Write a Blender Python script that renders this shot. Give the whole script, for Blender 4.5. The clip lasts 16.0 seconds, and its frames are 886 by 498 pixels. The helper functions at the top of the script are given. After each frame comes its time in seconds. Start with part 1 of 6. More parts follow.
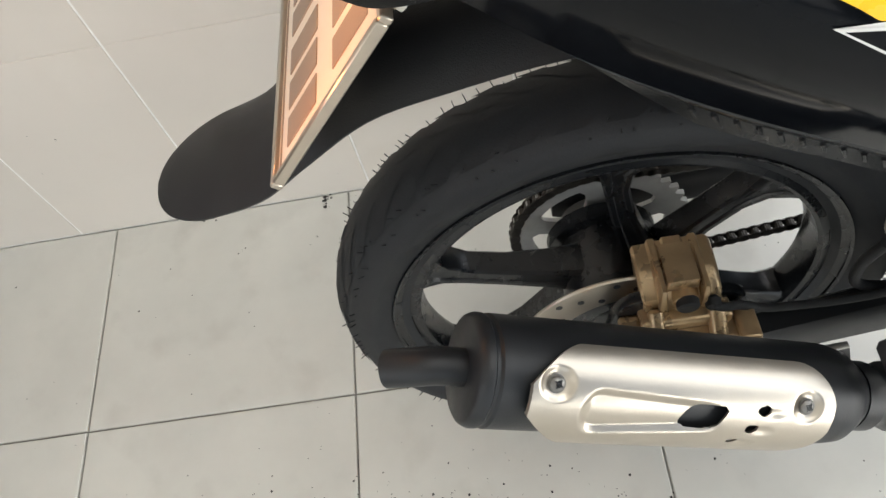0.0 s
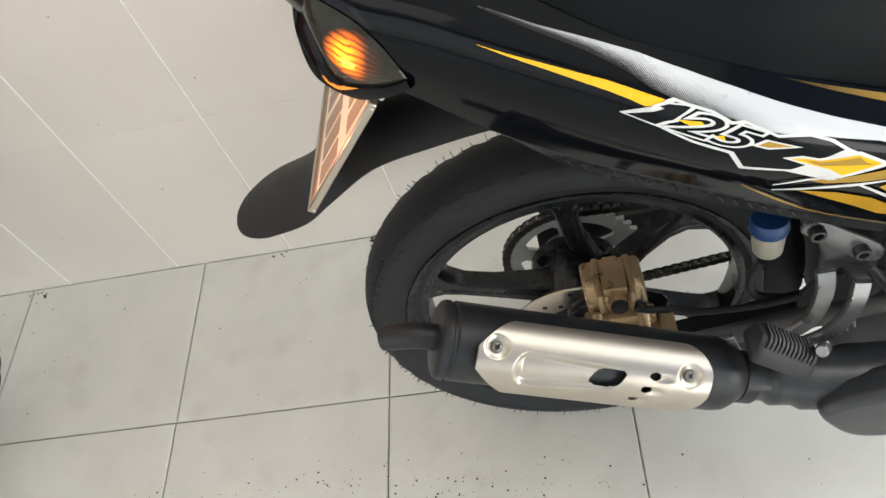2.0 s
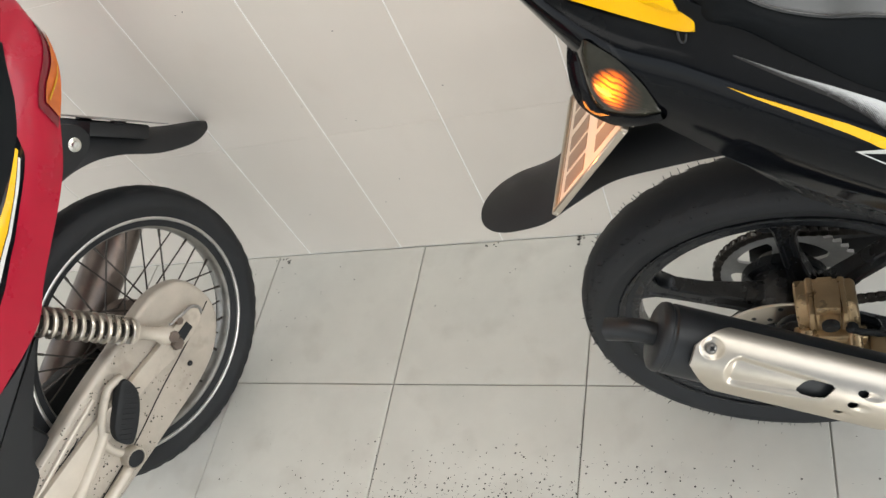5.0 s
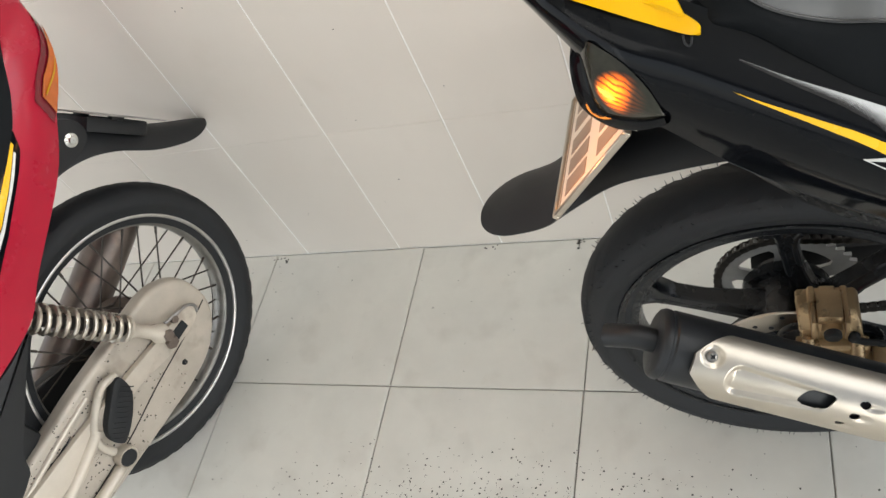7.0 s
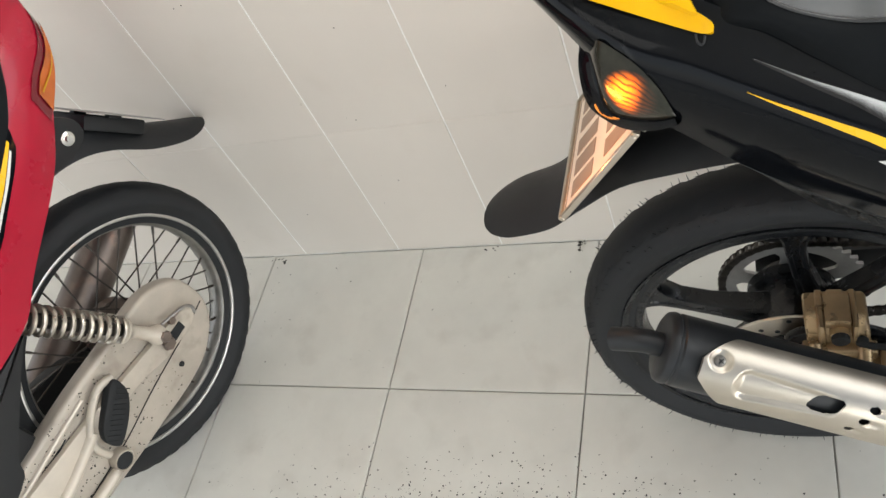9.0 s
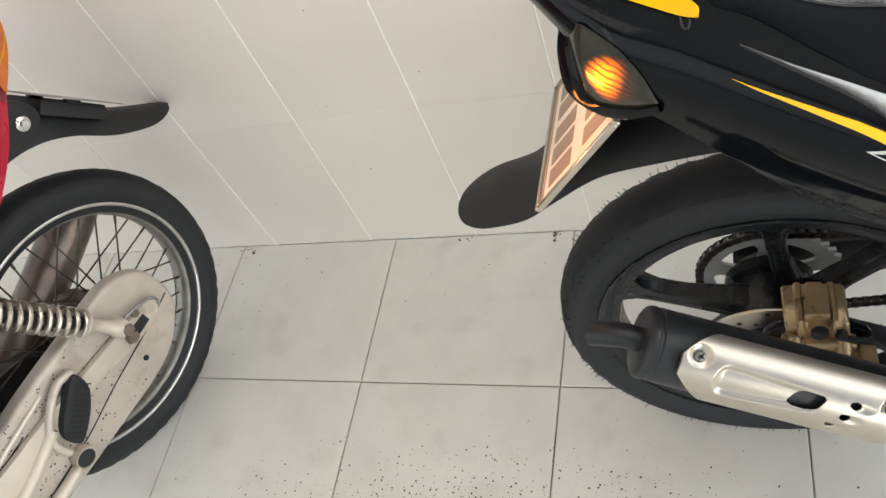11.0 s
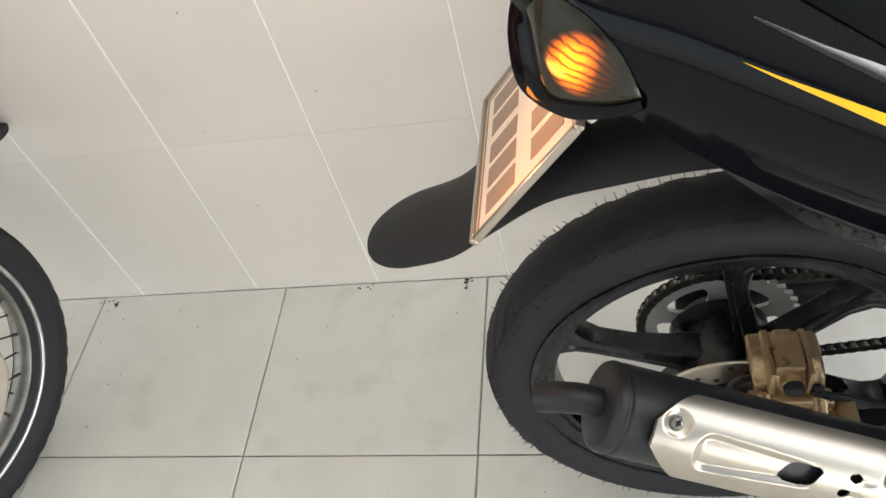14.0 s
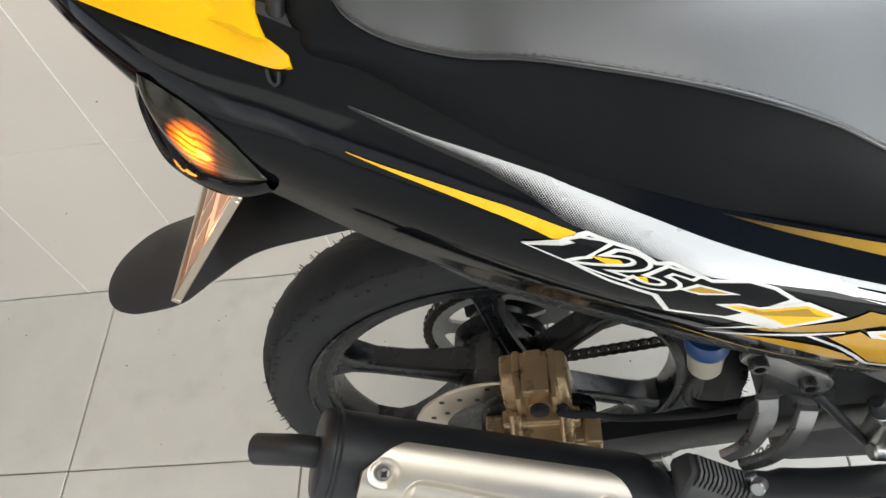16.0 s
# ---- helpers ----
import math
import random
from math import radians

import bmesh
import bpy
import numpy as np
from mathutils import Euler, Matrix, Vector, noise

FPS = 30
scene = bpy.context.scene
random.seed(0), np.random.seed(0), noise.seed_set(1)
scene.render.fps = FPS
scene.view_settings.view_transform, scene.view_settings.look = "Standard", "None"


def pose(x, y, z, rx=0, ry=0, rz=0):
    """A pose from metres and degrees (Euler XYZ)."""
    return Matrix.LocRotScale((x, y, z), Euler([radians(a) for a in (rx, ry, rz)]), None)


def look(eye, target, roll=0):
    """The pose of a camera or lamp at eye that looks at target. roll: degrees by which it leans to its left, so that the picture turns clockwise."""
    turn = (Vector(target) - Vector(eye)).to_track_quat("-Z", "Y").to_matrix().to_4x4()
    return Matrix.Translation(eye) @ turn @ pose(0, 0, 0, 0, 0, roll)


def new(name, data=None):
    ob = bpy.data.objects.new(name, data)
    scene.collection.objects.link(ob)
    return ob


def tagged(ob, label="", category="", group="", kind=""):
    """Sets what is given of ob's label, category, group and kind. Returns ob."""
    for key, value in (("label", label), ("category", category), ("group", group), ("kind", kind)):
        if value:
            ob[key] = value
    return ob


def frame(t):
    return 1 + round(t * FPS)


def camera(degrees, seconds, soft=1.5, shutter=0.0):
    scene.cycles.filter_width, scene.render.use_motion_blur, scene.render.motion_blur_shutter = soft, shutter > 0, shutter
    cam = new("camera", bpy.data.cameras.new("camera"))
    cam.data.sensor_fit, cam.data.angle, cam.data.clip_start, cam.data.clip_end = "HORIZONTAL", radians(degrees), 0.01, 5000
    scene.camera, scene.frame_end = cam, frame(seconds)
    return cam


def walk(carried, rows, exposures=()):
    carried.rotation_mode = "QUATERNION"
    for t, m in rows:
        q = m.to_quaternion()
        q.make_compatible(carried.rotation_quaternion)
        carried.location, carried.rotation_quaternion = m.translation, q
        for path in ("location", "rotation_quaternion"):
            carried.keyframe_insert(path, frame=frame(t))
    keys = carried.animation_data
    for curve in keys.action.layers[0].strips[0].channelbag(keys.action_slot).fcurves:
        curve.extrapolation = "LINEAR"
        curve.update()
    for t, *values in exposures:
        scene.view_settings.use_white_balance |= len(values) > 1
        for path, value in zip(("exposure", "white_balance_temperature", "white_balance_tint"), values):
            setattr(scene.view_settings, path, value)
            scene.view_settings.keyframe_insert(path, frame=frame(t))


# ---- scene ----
cam = camera(60.4, 16.0)
PATH = [
    (0, (0.643, -0.727, 1.006), (0.476, 0.281, -0.714), -17.0),
    (0.5, (0.694, -0.786, 1.097), (0.493, 0.193, -0.635), -18.2),
    (1, (0.769, -0.885, 1.197), (0.489, 0.197, -0.462), -20.4),
    (1.5, (0.791, -0.908, 1.189), (0.438, 0.202, -0.436), -23.2),
    (2, (0.746, -0.899, 1.167), (0.413, 0.254, -0.433), -21.8),
    (2.5, (0.723, -0.9, 1.177), (0.375, 0.269, -0.408), -21.4),
    (2.8, (0.720, -0.914, 1.183), (0.296, 0.243, -0.392), -23.5),
    (3, (0.713, -0.931, 1.202), (0.201, 0.211, -0.358), -26.3),
    (3.2, (0.709, -0.948, 1.243), (0.081, 0.168, -0.293), -30.0),
    (3.5, (0.711, -0.958, 1.277), (-0.021, 0.121, -0.24), -32.9),
    (4, (0.716, -0.973, 1.291), (-0.054, 0.109, -0.205), -32.9),
    (6.5, (0.719, -0.962, 1.274), (-0.05, 0.147, -0.202), -30.2),
    (7, (0.715, -0.961, 1.277), (-0.057, 0.143, -0.202), -30.4),
    (7.5, (0.71, -0.957, 1.274), (-0.059, 0.151, -0.203), -30.3),
    (8, (0.707, -0.96, 1.271), (-0.06, 0.148, -0.207), -30.0),
    (8.5, (0.705, -0.96, 1.271), (-0.061, 0.148, -0.208), -29.8),
    (9, (0.701, -0.955, 1.271), (-0.059, 0.153, -0.21), -29.8),
    (11.5, (0.683, -0.931, 1.243), (0.012, 0.168, -0.287), -27.5),
    (12, (0.672, -0.921, 1.236), (0.031, 0.191, -0.298), -26.4),
    (12.5, (0.656, -0.902, 1.216), (0.055, 0.228, -0.322), -24.0),
    (13, (0.625, -0.903, 1.17), (0.099, 0.256, -0.373), -19.9),
    (13.5, (0.596, -0.888, 1.129), (0.131, 0.308, -0.405), -16.9),
    (13.8, (0.595, -0.880, 1.116), (0.140, 0.358, -0.388), -17.0),
    (14, (0.611, -0.849, 1.115), (0.202, 0.398, -0.394), -17.5),
    (14.2, (0.677, -0.821, 1.117), (0.263, 0.446, -0.375), -17.3),
    (14.5, (0.768, -0.778, 1.139), (0.399, 0.47, -0.38), -17.0),
    (14.7, (0.833, -0.763, 1.149), (0.424, 0.455, -0.384), -17.2),
    (15, (0.865, -0.752, 1.152), (0.445, 0.445, -0.394), -17.7),
    (15.5, (0.865, -0.76, 1.156), (0.47, 0.407, -0.42), -18.4),
    (16, (0.808, -0.76, 1.123), (0.544, 0.374, -0.503), -16.1),
]
walk(cam, [(t, look(eye, target, roll)) for t, eye, target, roll in PATH], [(0.0, -0.42), (1.0, -0.40), (4.0, -0.46), (8.5, -0.50), (12.0, -0.38), (14.0, -0.38), (15.0, -0.48), (16.0, -0.42)])

# ---- world and light ----
world = bpy.data.worlds.new("sky")
scene.world = world
world.use_nodes = True
wn = world.node_tree.nodes
sky = wn.new("ShaderNodeTexSky")
sky.sky_type = "NISHITA"
sky.sun_disc = False
sky.sun_elevation = radians(50)
sky.sun_rotation = radians(35)
world.node_tree.links.new(sky.outputs[0], wn["Background"].inputs[0])
wn["Background"].inputs[1].default_value = 0.15
scene.view_settings.exposure = -0.15


def area_lamp(name, eye, target, sx, sy, watts, colour):
    d = bpy.data.lights.new(name, "AREA")
    d.shape, d.size, d.size_y, d.energy, d.color = "RECTANGLE", sx, sy, watts, colour
    ob = new(name, d)
    ob.matrix_world = look(eye, target)
    return ob


# daylight from the open forecourt past the end of the wall
area_lamp("forecourt_daylight", (3.4, 0.5, 1.95), (0.4, 0.5, 1.75), 4.4, 1.9, 105, (0.96, 0.98, 0.985))
# made-up fill lamp aimed up at the ceiling, as if bounced off paving
area_lamp("upward_fill", (3.35, -2.2, 0.45), (0.3, -1.9, 3.0), 5.0, 0.9, 170, (1.0, 0.985, 0.95))
# sky over the yard behind the end of the wall
area_lamp("yard_daylight", (2.2, 1.30, 3.0), (2.2, -0.5, 3.0), 1.5, 4.0, 75, (0.97, 0.985, 1.0))
# two unseen fill lamps added under the ceiling, over the parked machines
area_lamp("overhead_fill_light", (2.15, -0.45, 2.93), (1.9, -0.5, 0.0), 1.5, 1.3, 32, (1.0, 0.985, 0.95))
area_lamp("overhead_fill_light", (-1.2, -2.9, 2.93), (-1.0, -2.6, 0.0), 3.0, 2.6, 55, (1.0, 0.975, 0.93))
# unseen fill lamp added at the far end; no opening is known there
area_lamp("far_end_fill", (-3.15, -2.9, 1.4), (0.0, -2.0, 0.9), 5.4, 2.5, 85, (1.0, 0.99, 0.965))
# and a second unseen fill lamp, added in front across the shop floor
area_lamp("front_fill", (-0.2, -6.15, 1.35), (-0.2, 0.0, 1.0), 6.0, 2.4, 85, (0.985, 0.985, 0.97))


# ---- materials ----
def mat(name, colour, rough=0.5, metal=0.0, coat=0.0, var=0.06, vscale=9.0, grain=0.0, gscale=300.0, spec=0.5, rvar=0.08, random_tint=0.0, tint=None, placed=False):
    """Principled material with soft blotches, fine grain, bump and uneven gloss."""
    m = bpy.data.materials.new(name)
    m.use_nodes = True
    nt = m.node_tree
    n, l = nt.nodes, nt.links
    b = n["Principled BSDF"]
    b.inputs["Metallic"].default_value = metal
    b.inputs["Coat Weight"].default_value = coat
    b.inputs["Coat Roughness"].default_value = 0.06
    b.inputs["Specular IOR Level"].default_value = spec
    if placed:
        where = n.new("ShaderNodeNewGeometry").outputs["Position"]
    else:
        where = n.new("ShaderNodeTexCoord").outputs["Object"]
    no = n.new("ShaderNodeTexNoise")
    no.inputs["Scale"].default_value, no.inputs["Detail"].default_value, no.inputs["Roughness"].default_value = vscale, 6, 0.62
    l.new(where, no.inputs["Vector"])
    mr = n.new("ShaderNodeMapRange")
    mr.inputs[1].default_value, mr.inputs[2].default_value = 0.3, 0.7
    mr.inputs[3].default_value, mr.inputs[4].default_value = 1 - var, 1 + var
    l.new(no.outputs["Fac"], mr.inputs[0])
    mul = n.new("ShaderNodeVectorMath")
    mul.operation = "SCALE"
    mul.inputs[0].default_value = colour[:3]
    l.new(mr.outputs[0], mul.inputs["Scale"])
    out = mul.outputs[0]
    if tint:
        mx = n.new("ShaderNodeMix")
        mx.data_type = "RGBA"
        n2 = n.new("ShaderNodeTexNoise")
        n2.inputs["Scale"].default_value, n2.inputs["Detail"].default_value = vscale * 2.3, 5
        l.new(where, n2.inputs["Vector"])
        m2 = n.new("ShaderNodeMapRange")
        m2.inputs[1].default_value, m2.inputs[2].default_value, m2.inputs[3].default_value, m2.inputs[4].default_value = tint[3], tint[3] + 0.2, 0, tint[4]
        l.new(n2.outputs["Fac"], m2.inputs[0])
        l.new(m2.outputs[0], mx.inputs[0])
        l.new(out, mx.inputs[6])
        mx.inputs[7].default_value = (*tint[:3], 1)
        out = mx.outputs[2]
    if random_tint:
        oi = n.new("ShaderNodeObjectInfo")
        m3 = n.new("ShaderNodeMapRange")
        m3.inputs[3].default_value, m3.inputs[4].default_value = 1 - random_tint, 1 + random_tint
        l.new(oi.outputs["Random"], m3.inputs[0])
        mu = n.new("ShaderNodeVectorMath")
        mu.operation = "SCALE"
        l.new(out, mu.inputs[0])
        l.new(m3.outputs[0], mu.inputs["Scale"])
        out = mu.outputs[0]
    l.new(out, b.inputs["Base Color"])
    r2 = n.new("ShaderNodeMapRange")
    r2.inputs[1].default_value, r2.inputs[2].default_value = 0.3, 0.7
    r2.inputs[3].default_value, r2.inputs[4].default_value = max(0.02, rough - rvar), min(1, rough + rvar)
    l.new(no.outputs["Fac"], r2.inputs[0])
    l.new(r2.outputs[0], b.inputs["Roughness"])
    if grain:
        g = n.new("ShaderNodeTexNoise")
        g.inputs["Scale"].default_value, g.inputs["Detail"].default_value = gscale, 3
        l.new(where, g.inputs["Vector"])
        bp = n.new("ShaderNodeBump")
        bp.inputs["Strength"].default_value, bp.inputs["Distance"].default_value = grain, 0.001
        l.new(g.outputs["Fac"], bp.inputs["Height"])
        l.new(bp.outputs["Normal"], b.inputs["Normal"])
    return m


FLOOR_TILE = mat("floor_tile_glaze", (0.632, 0.622, 0.574), 0.42, var=0.07, vscale=5, grain=0.08, gscale=60, random_tint=0.025, tint=(0.40, 0.375, 0.33, 0.55, 0.28), placed=True)
GROUT = mat("dirty_grout", (0.27, 0.26, 0.235), 0.9, placed=True, var=0.5, vscale=7, grain=0.5, gscale=500)
WALL_TILE = mat("wall_tile_glaze", (0.685, 0.640, 0.582), 0.34, var=0.03, vscale=3, grain=0.05, gscale=40, random_tint=0.015, tint=(0.58, 0.53, 0.46, 0.58, 0.3), placed=True)
WALL_GROUT = mat("pale_grout", (0.90, 0.89, 0.86), 0.8, var=0.08, vscale=30, grain=0.3)
# dark colour for unseen surroundings, to keep reflections in the black fairing dim
SHADE = mat("dark_surround_grey", (0.10, 0.10, 0.10), 0.9, var=0.08, grain=0.2)
CEILING = mat("white_bounce_ceiling", (0.70, 0.69, 0.66), 0.9, var=0.03, grain=0.1)
PLASTER = mat("plaster", (0.5, 0.48, 0.45), 0.85, var=0.04, grain=0.2)
RUBBER = mat("tyre_rubber", (0.012, 0.0135, 0.0155), 0.66, var=0.25, vscale=14, grain=0.25, gscale=500, spec=0.35, tint=(0.026, 0.027, 0.028, 0.6, 0.35))
RIM = mat("tarnished_chrome_rim", (0.27, 0.26, 0.24), 0.42, metal=0.7, var=0.25, vscale=22, tint=(0.16, 0.13, 0.10, 0.6, 0.7))
RIM_LIP = mat("worn_rim_edge", (0.50, 0.49, 0.47), 0.38, metal=0.8, var=0.2, vscale=30)
SPOKE = mat("rusty_spoke", (0.05, 0.042, 0.036), 0.55, metal=0.4, var=0.3, vscale=60)
GLOSS = mat("black_gloss_paint", (0.0035, 0.0042, 0.0055), 0.08, spec=0.15, coat=0.0, var=0.15, rvar=0.04)
MATTE = mat("black_matte_paint", (0.010, 0.0115, 0.0135), 0.44, spec=0.36, var=0.2, vscale=20, grain=0.12, gscale=700)
PLASTIC = mat("black_grained_plastic", (0.011, 0.012, 0.0135), 0.55, spec=0.4, var=0.18, vscale=18, grain=0.35, gscale=900)
PLASTIC_GLOSS = mat("black_moulded_plastic", (0.010, 0.011, 0.012), 0.26, spec=0.4, var=0.2, vscale=20, grain=0.1, gscale=500)
ALLOY_BLACK = mat("black_wheel_paint", (0.006, 0.007, 0.0085), 0.27, spec=0.4, var=0.2, vscale=20)
HANGER = mat("satin_hanger_alloy", (0.20, 0.20, 0.20), 0.30, metal=0.85, var=0.25, vscale=30)
HANGER_DARK = mat("dark_shaded_hanger_alloy", (0.075, 0.076, 0.078), 0.20, metal=0.8, var=0.3, vscale=30)
STEEL = mat("brushed_steel", (0.47, 0.425, 0.36), 0.325, metal=0.94, var=0.07, vscale=12, rvar=0.04, grain=0.06, gscale=500)
ALUMINIUM = mat("satin_aluminium", (0.55, 0.55, 0.54), 0.36, metal=1.0, var=0.12, vscale=25)
SPROCKET = mat("grey_sprocket_finish", (0.36, 0.36, 0.35), 0.5, metal=0.3, var=0.15, vscale=40)
GREY_PANEL = mat("grey_panel_plastic", (0.085, 0.083, 0.082), 0.42, var=0.12, vscale=14, grain=0.1)
SCREW = mat("dull_screw_steel", (0.17, 0.165, 0.155), 0.42, metal=0.85, var=0.2, vscale=60)
# exhaust cover black, lightened to stand in for smoke haze and reflections
COVER = mat("black_cover_paint_hazed", (0.019, 0.0215, 0.0245), 0.36, spec=0.5, var=0.2, vscale=20, grain=0.08, gscale=700)
DULL = mat("dull_zinc", (0.34, 0.33, 0.32), 0.5, metal=0.9, var=0.25, vscale=40)
CHROME = mat("screw_chrome", (0.7, 0.69, 0.66), 0.2, metal=1.0, var=0.1)
DARK_STEEL = mat("dark_chain_steel", (0.06, 0.055, 0.05), 0.45, metal=0.8, var=0.3, vscale=60)
GOLD = mat("gold_caliper_paint", (0.40, 0.29, 0.165), 0.29, metal=0.55, var=0.18, vscale=30, grain=0.1, gscale=300)
YELLOW = mat("yellow_paint", (0.78, 0.42, 0.001), 0.15, spec=0.22, coat=0.03, var=0.04)
YELLOW_VINYL = mat("yellow_sticker", (0.84, 0.46, 0.002), 0.25, spec=0.35, coat=0.1, var=0.05)
GOLD_VINYL = mat("dark_gold_sticker", (0.36, 0.21, 0.02), 0.25, spec=0.35, coat=0.1, var=0.12)
AMBER_VINYL = mat("amber_gold_sticker", (0.50, 0.27, 0.012), 0.25, spec=0.35, coat=0.1, var=0.12)
WHITE_VINYL = mat("white_sticker", (0.66, 0.66, 0.64), 0.25, coat=0.2, var=0.03)
SEAT = mat("seat_vinyl", (0.026, 0.030, 0.032), 0.36, spec=0.85, var=0.05, vscale=5, grain=0.08, gscale=900, rvar=0.02)
PIPING = mat("piping_vinyl", (0.010, 0.011, 0.012), 0.14, spec=0.7, var=0.1, vscale=30)
SEAT_SIDE = mat("seat_side_vinyl", (0.006, 0.007, 0.008), 0.5, spec=0.07, var=0.12, vscale=12, grain=0.10, gscale=600)
RED = mat("red_paint", (0.37, 0.006, 0.027), 0.30, spec=0.35, coat=0.12, var=0.08, tint=(0.27, 0.010, 0.022, 0.62, 0.5))
CASE = mat("grimy_silver_paint", (0.51, 0.46, 0.39), 0.42, metal=0.2, var=0.16, vscale=7, grain=0.14, tint=(0.16, 0.12, 0.09, 0.60, 0.7))
CASE_DULL = mat("stained_grey_case", (0.44, 0.395, 0.335), 0.46, metal=0.15, var=0.18, vscale=8, grain=0.15, gscale=220, tint=(0.20, 0.16, 0.125, 0.60, 0.6))
RUST = mat("rusty_muffler", (0.19, 0.155, 0.135), 0.36, metal=0.7, var=0.35, vscale=12, tint=(0.30, 0.20, 0.15, 0.60, 0.6))
SPRING = mat("shock_spring_chrome", (0.55, 0.50, 0.43), 0.32, metal=0.9, var=0.2, vscale=40, tint=(0.15, 0.09, 0.05, 0.64, 0.6))
PLATE = mat("reflective_plate", (0.80, 0.70, 0.58), 0.45, var=0.04)
INK = mat("plate_ink", (0.30, 0.22, 0.16), 0.5, var=0.15)
BLUE = mat("blue_cap", (0.005, 0.034, 0.12), 0.38, var=0.08)
TRANSLUCENT = mat("reservoir_plastic", (0.27, 0.25, 0.20), 0.4, var=0.12)
OIL = mat("oil_speck", (0.022, 0.020, 0.018), 0.4, var=0.3)
REDLENS = mat("red_lens", (0.15, 0.006, 0.014), 0.12, coat=0.5)
ORANGELENS = mat("orange_lens", (0.46, 0.105, 0.014), 0.15, coat=0.5, var=0.2, vscale=30)


# ---- geometry helpers ----
def part(name, bm, material, parent=None, label="", smooth=True, m=None):
    """Links a bmesh as one mesh object under a thing or a part."""
    me = bpy.data.meshes.new(name)
    bmesh.ops.recalc_face_normals(bm, faces=bm.faces)
    if m is not None:
        bm.transform(m)
    bm.to_mesh(me)
    bm.free()
    if smooth:
        for p in me.polygons:
            p.use_smooth = True
        me.set_sharp_from_angle(angle=radians(38))
    me.materials.append(material)
    ob = new(name, me)
    if parent is not None:
        ob.parent = parent
    if label:
        ob["label"] = label
    return ob


def share(name, mesh, parent, m=None):
    ob = new(name, mesh)
    ob.parent = parent
    if m is not None:
        ob.matrix_basis = m
    return ob


def thing(name, m, label, category, group=""):
    e = new(name)
    e.empty_display_size = 0.05
    e.matrix_world = m
    return tagged(e, label, category, group)


def loft(rings, closed=True, caps=True, bm=None):
    """A skin over rings of points."""
    bm = bm or bmesh.new()
    vs = [[bm.verts.new(p) for p in r] for r in rings]
    k = len(rings[0])
    for a, b in zip(vs, vs[1:]):
        for i in range(k if closed else k - 1):
            j = (i + 1) % k
            bm.faces.new((a[i], a[j], b[j], b[i]))
    if caps and closed:
        bm.faces.new(vs[0])
        bm.faces.new(vs[-1])
    return bm


def lathe(profile, steps=64, bm=None, centre=(0, 0, 0), closed=False):
    """Turns (radius, y) pairs about the Y axis through centre."""
    cx, cy, cz = centre
    rings = []
    for r, y in profile:
        rings.append([(cx + r * math.cos(2 * math.pi * i / steps), cy + y, cz + r * math.sin(2 * math.pi * i / steps)) for i in range(steps)])
    if closed:
        rings.append(rings[0])
    bm = loft(rings, True, False, bm)
    if closed:
        bmesh.ops.remove_doubles(bm, verts=bm.verts, dist=1e-6)
    return bm


def smooth_path(pts, n=8, closed=False):
    """Catmull-Rom through the points."""
    p = [Vector(q) for q in pts]
    out = []
    k = len(p)
    for i in range(k if closed else k - 1):
        if closed:
            a, b, c, d = p[(i - 1) % k], p[i], p[(i + 1) % k], p[(i + 2) % k]
        else:
            a, b, c, d = p[max(i - 1, 0)], p[i], p[i + 1], p[min(i + 2, k - 1)]
        for j in range(n):
            t = j / n
            out.append(0.5 * ((2 * b) + (c - a) * t + (2 * a - 5 * b + 4 * c - d) * t * t + (3 * b - a - 3 * c + d) * t ** 3))
    if not closed:
        out.append(p[-1])
    return out


def tube(pts, radius, sides=12, bm=None, caps=True):
    """A round bar along points; radius may be a list."""
    p = [Vector(q) for q in pts]
    rad = radius if isinstance(radius, (list, tuple)) else [radius] * len(p)
    rings = []
    prev = None
    for i, q in enumerate(p):
        d = (p[min(i + 1, len(p) - 1)] - p[max(i - 1, 0)]).normalized()
        if prev is None:
            u = d.orthogonal().normalized()
        else:
            u = (prev - d * prev.dot(d)).normalized()
        prev = u
        w = d.cross(u)
        rings.append([q + rad[i] * (u * math.cos(2 * math.pi * k / sides) + w * math.sin(2 * math.pi * k / sides)) for k in range(sides)])
    return loft(rings, True, caps, bm)


def block(x0, x1, y0, y1, z0, z1, bevel=0.003, bm=None, seg=2):
    own = bmesh.new()
    bmesh.ops.create_cube(own, size=1.0)
    for v in own.verts:
        v.co = Vector(((x0 + x1) / 2 + v.co.x * (x1 - x0), (y0 + y1) / 2 + v.co.y * (y1 - y0), (z0 + z1) / 2 + v.co.z * (z1 - z0)))
    if bevel:
        bmesh.ops.bevel(own, geom=own.edges[:], offset=bevel, segments=seg, profile=0.6, affect="EDGES")
    return join(bm, own)


def join(bm, own):
    if bm is None:
        return own
    me = bpy.data.meshes.new("tmp")
    own.to_mesh(me)
    own.free()
    bm.from_mesh(me)
    bpy.data.meshes.remove(me)
    return bm


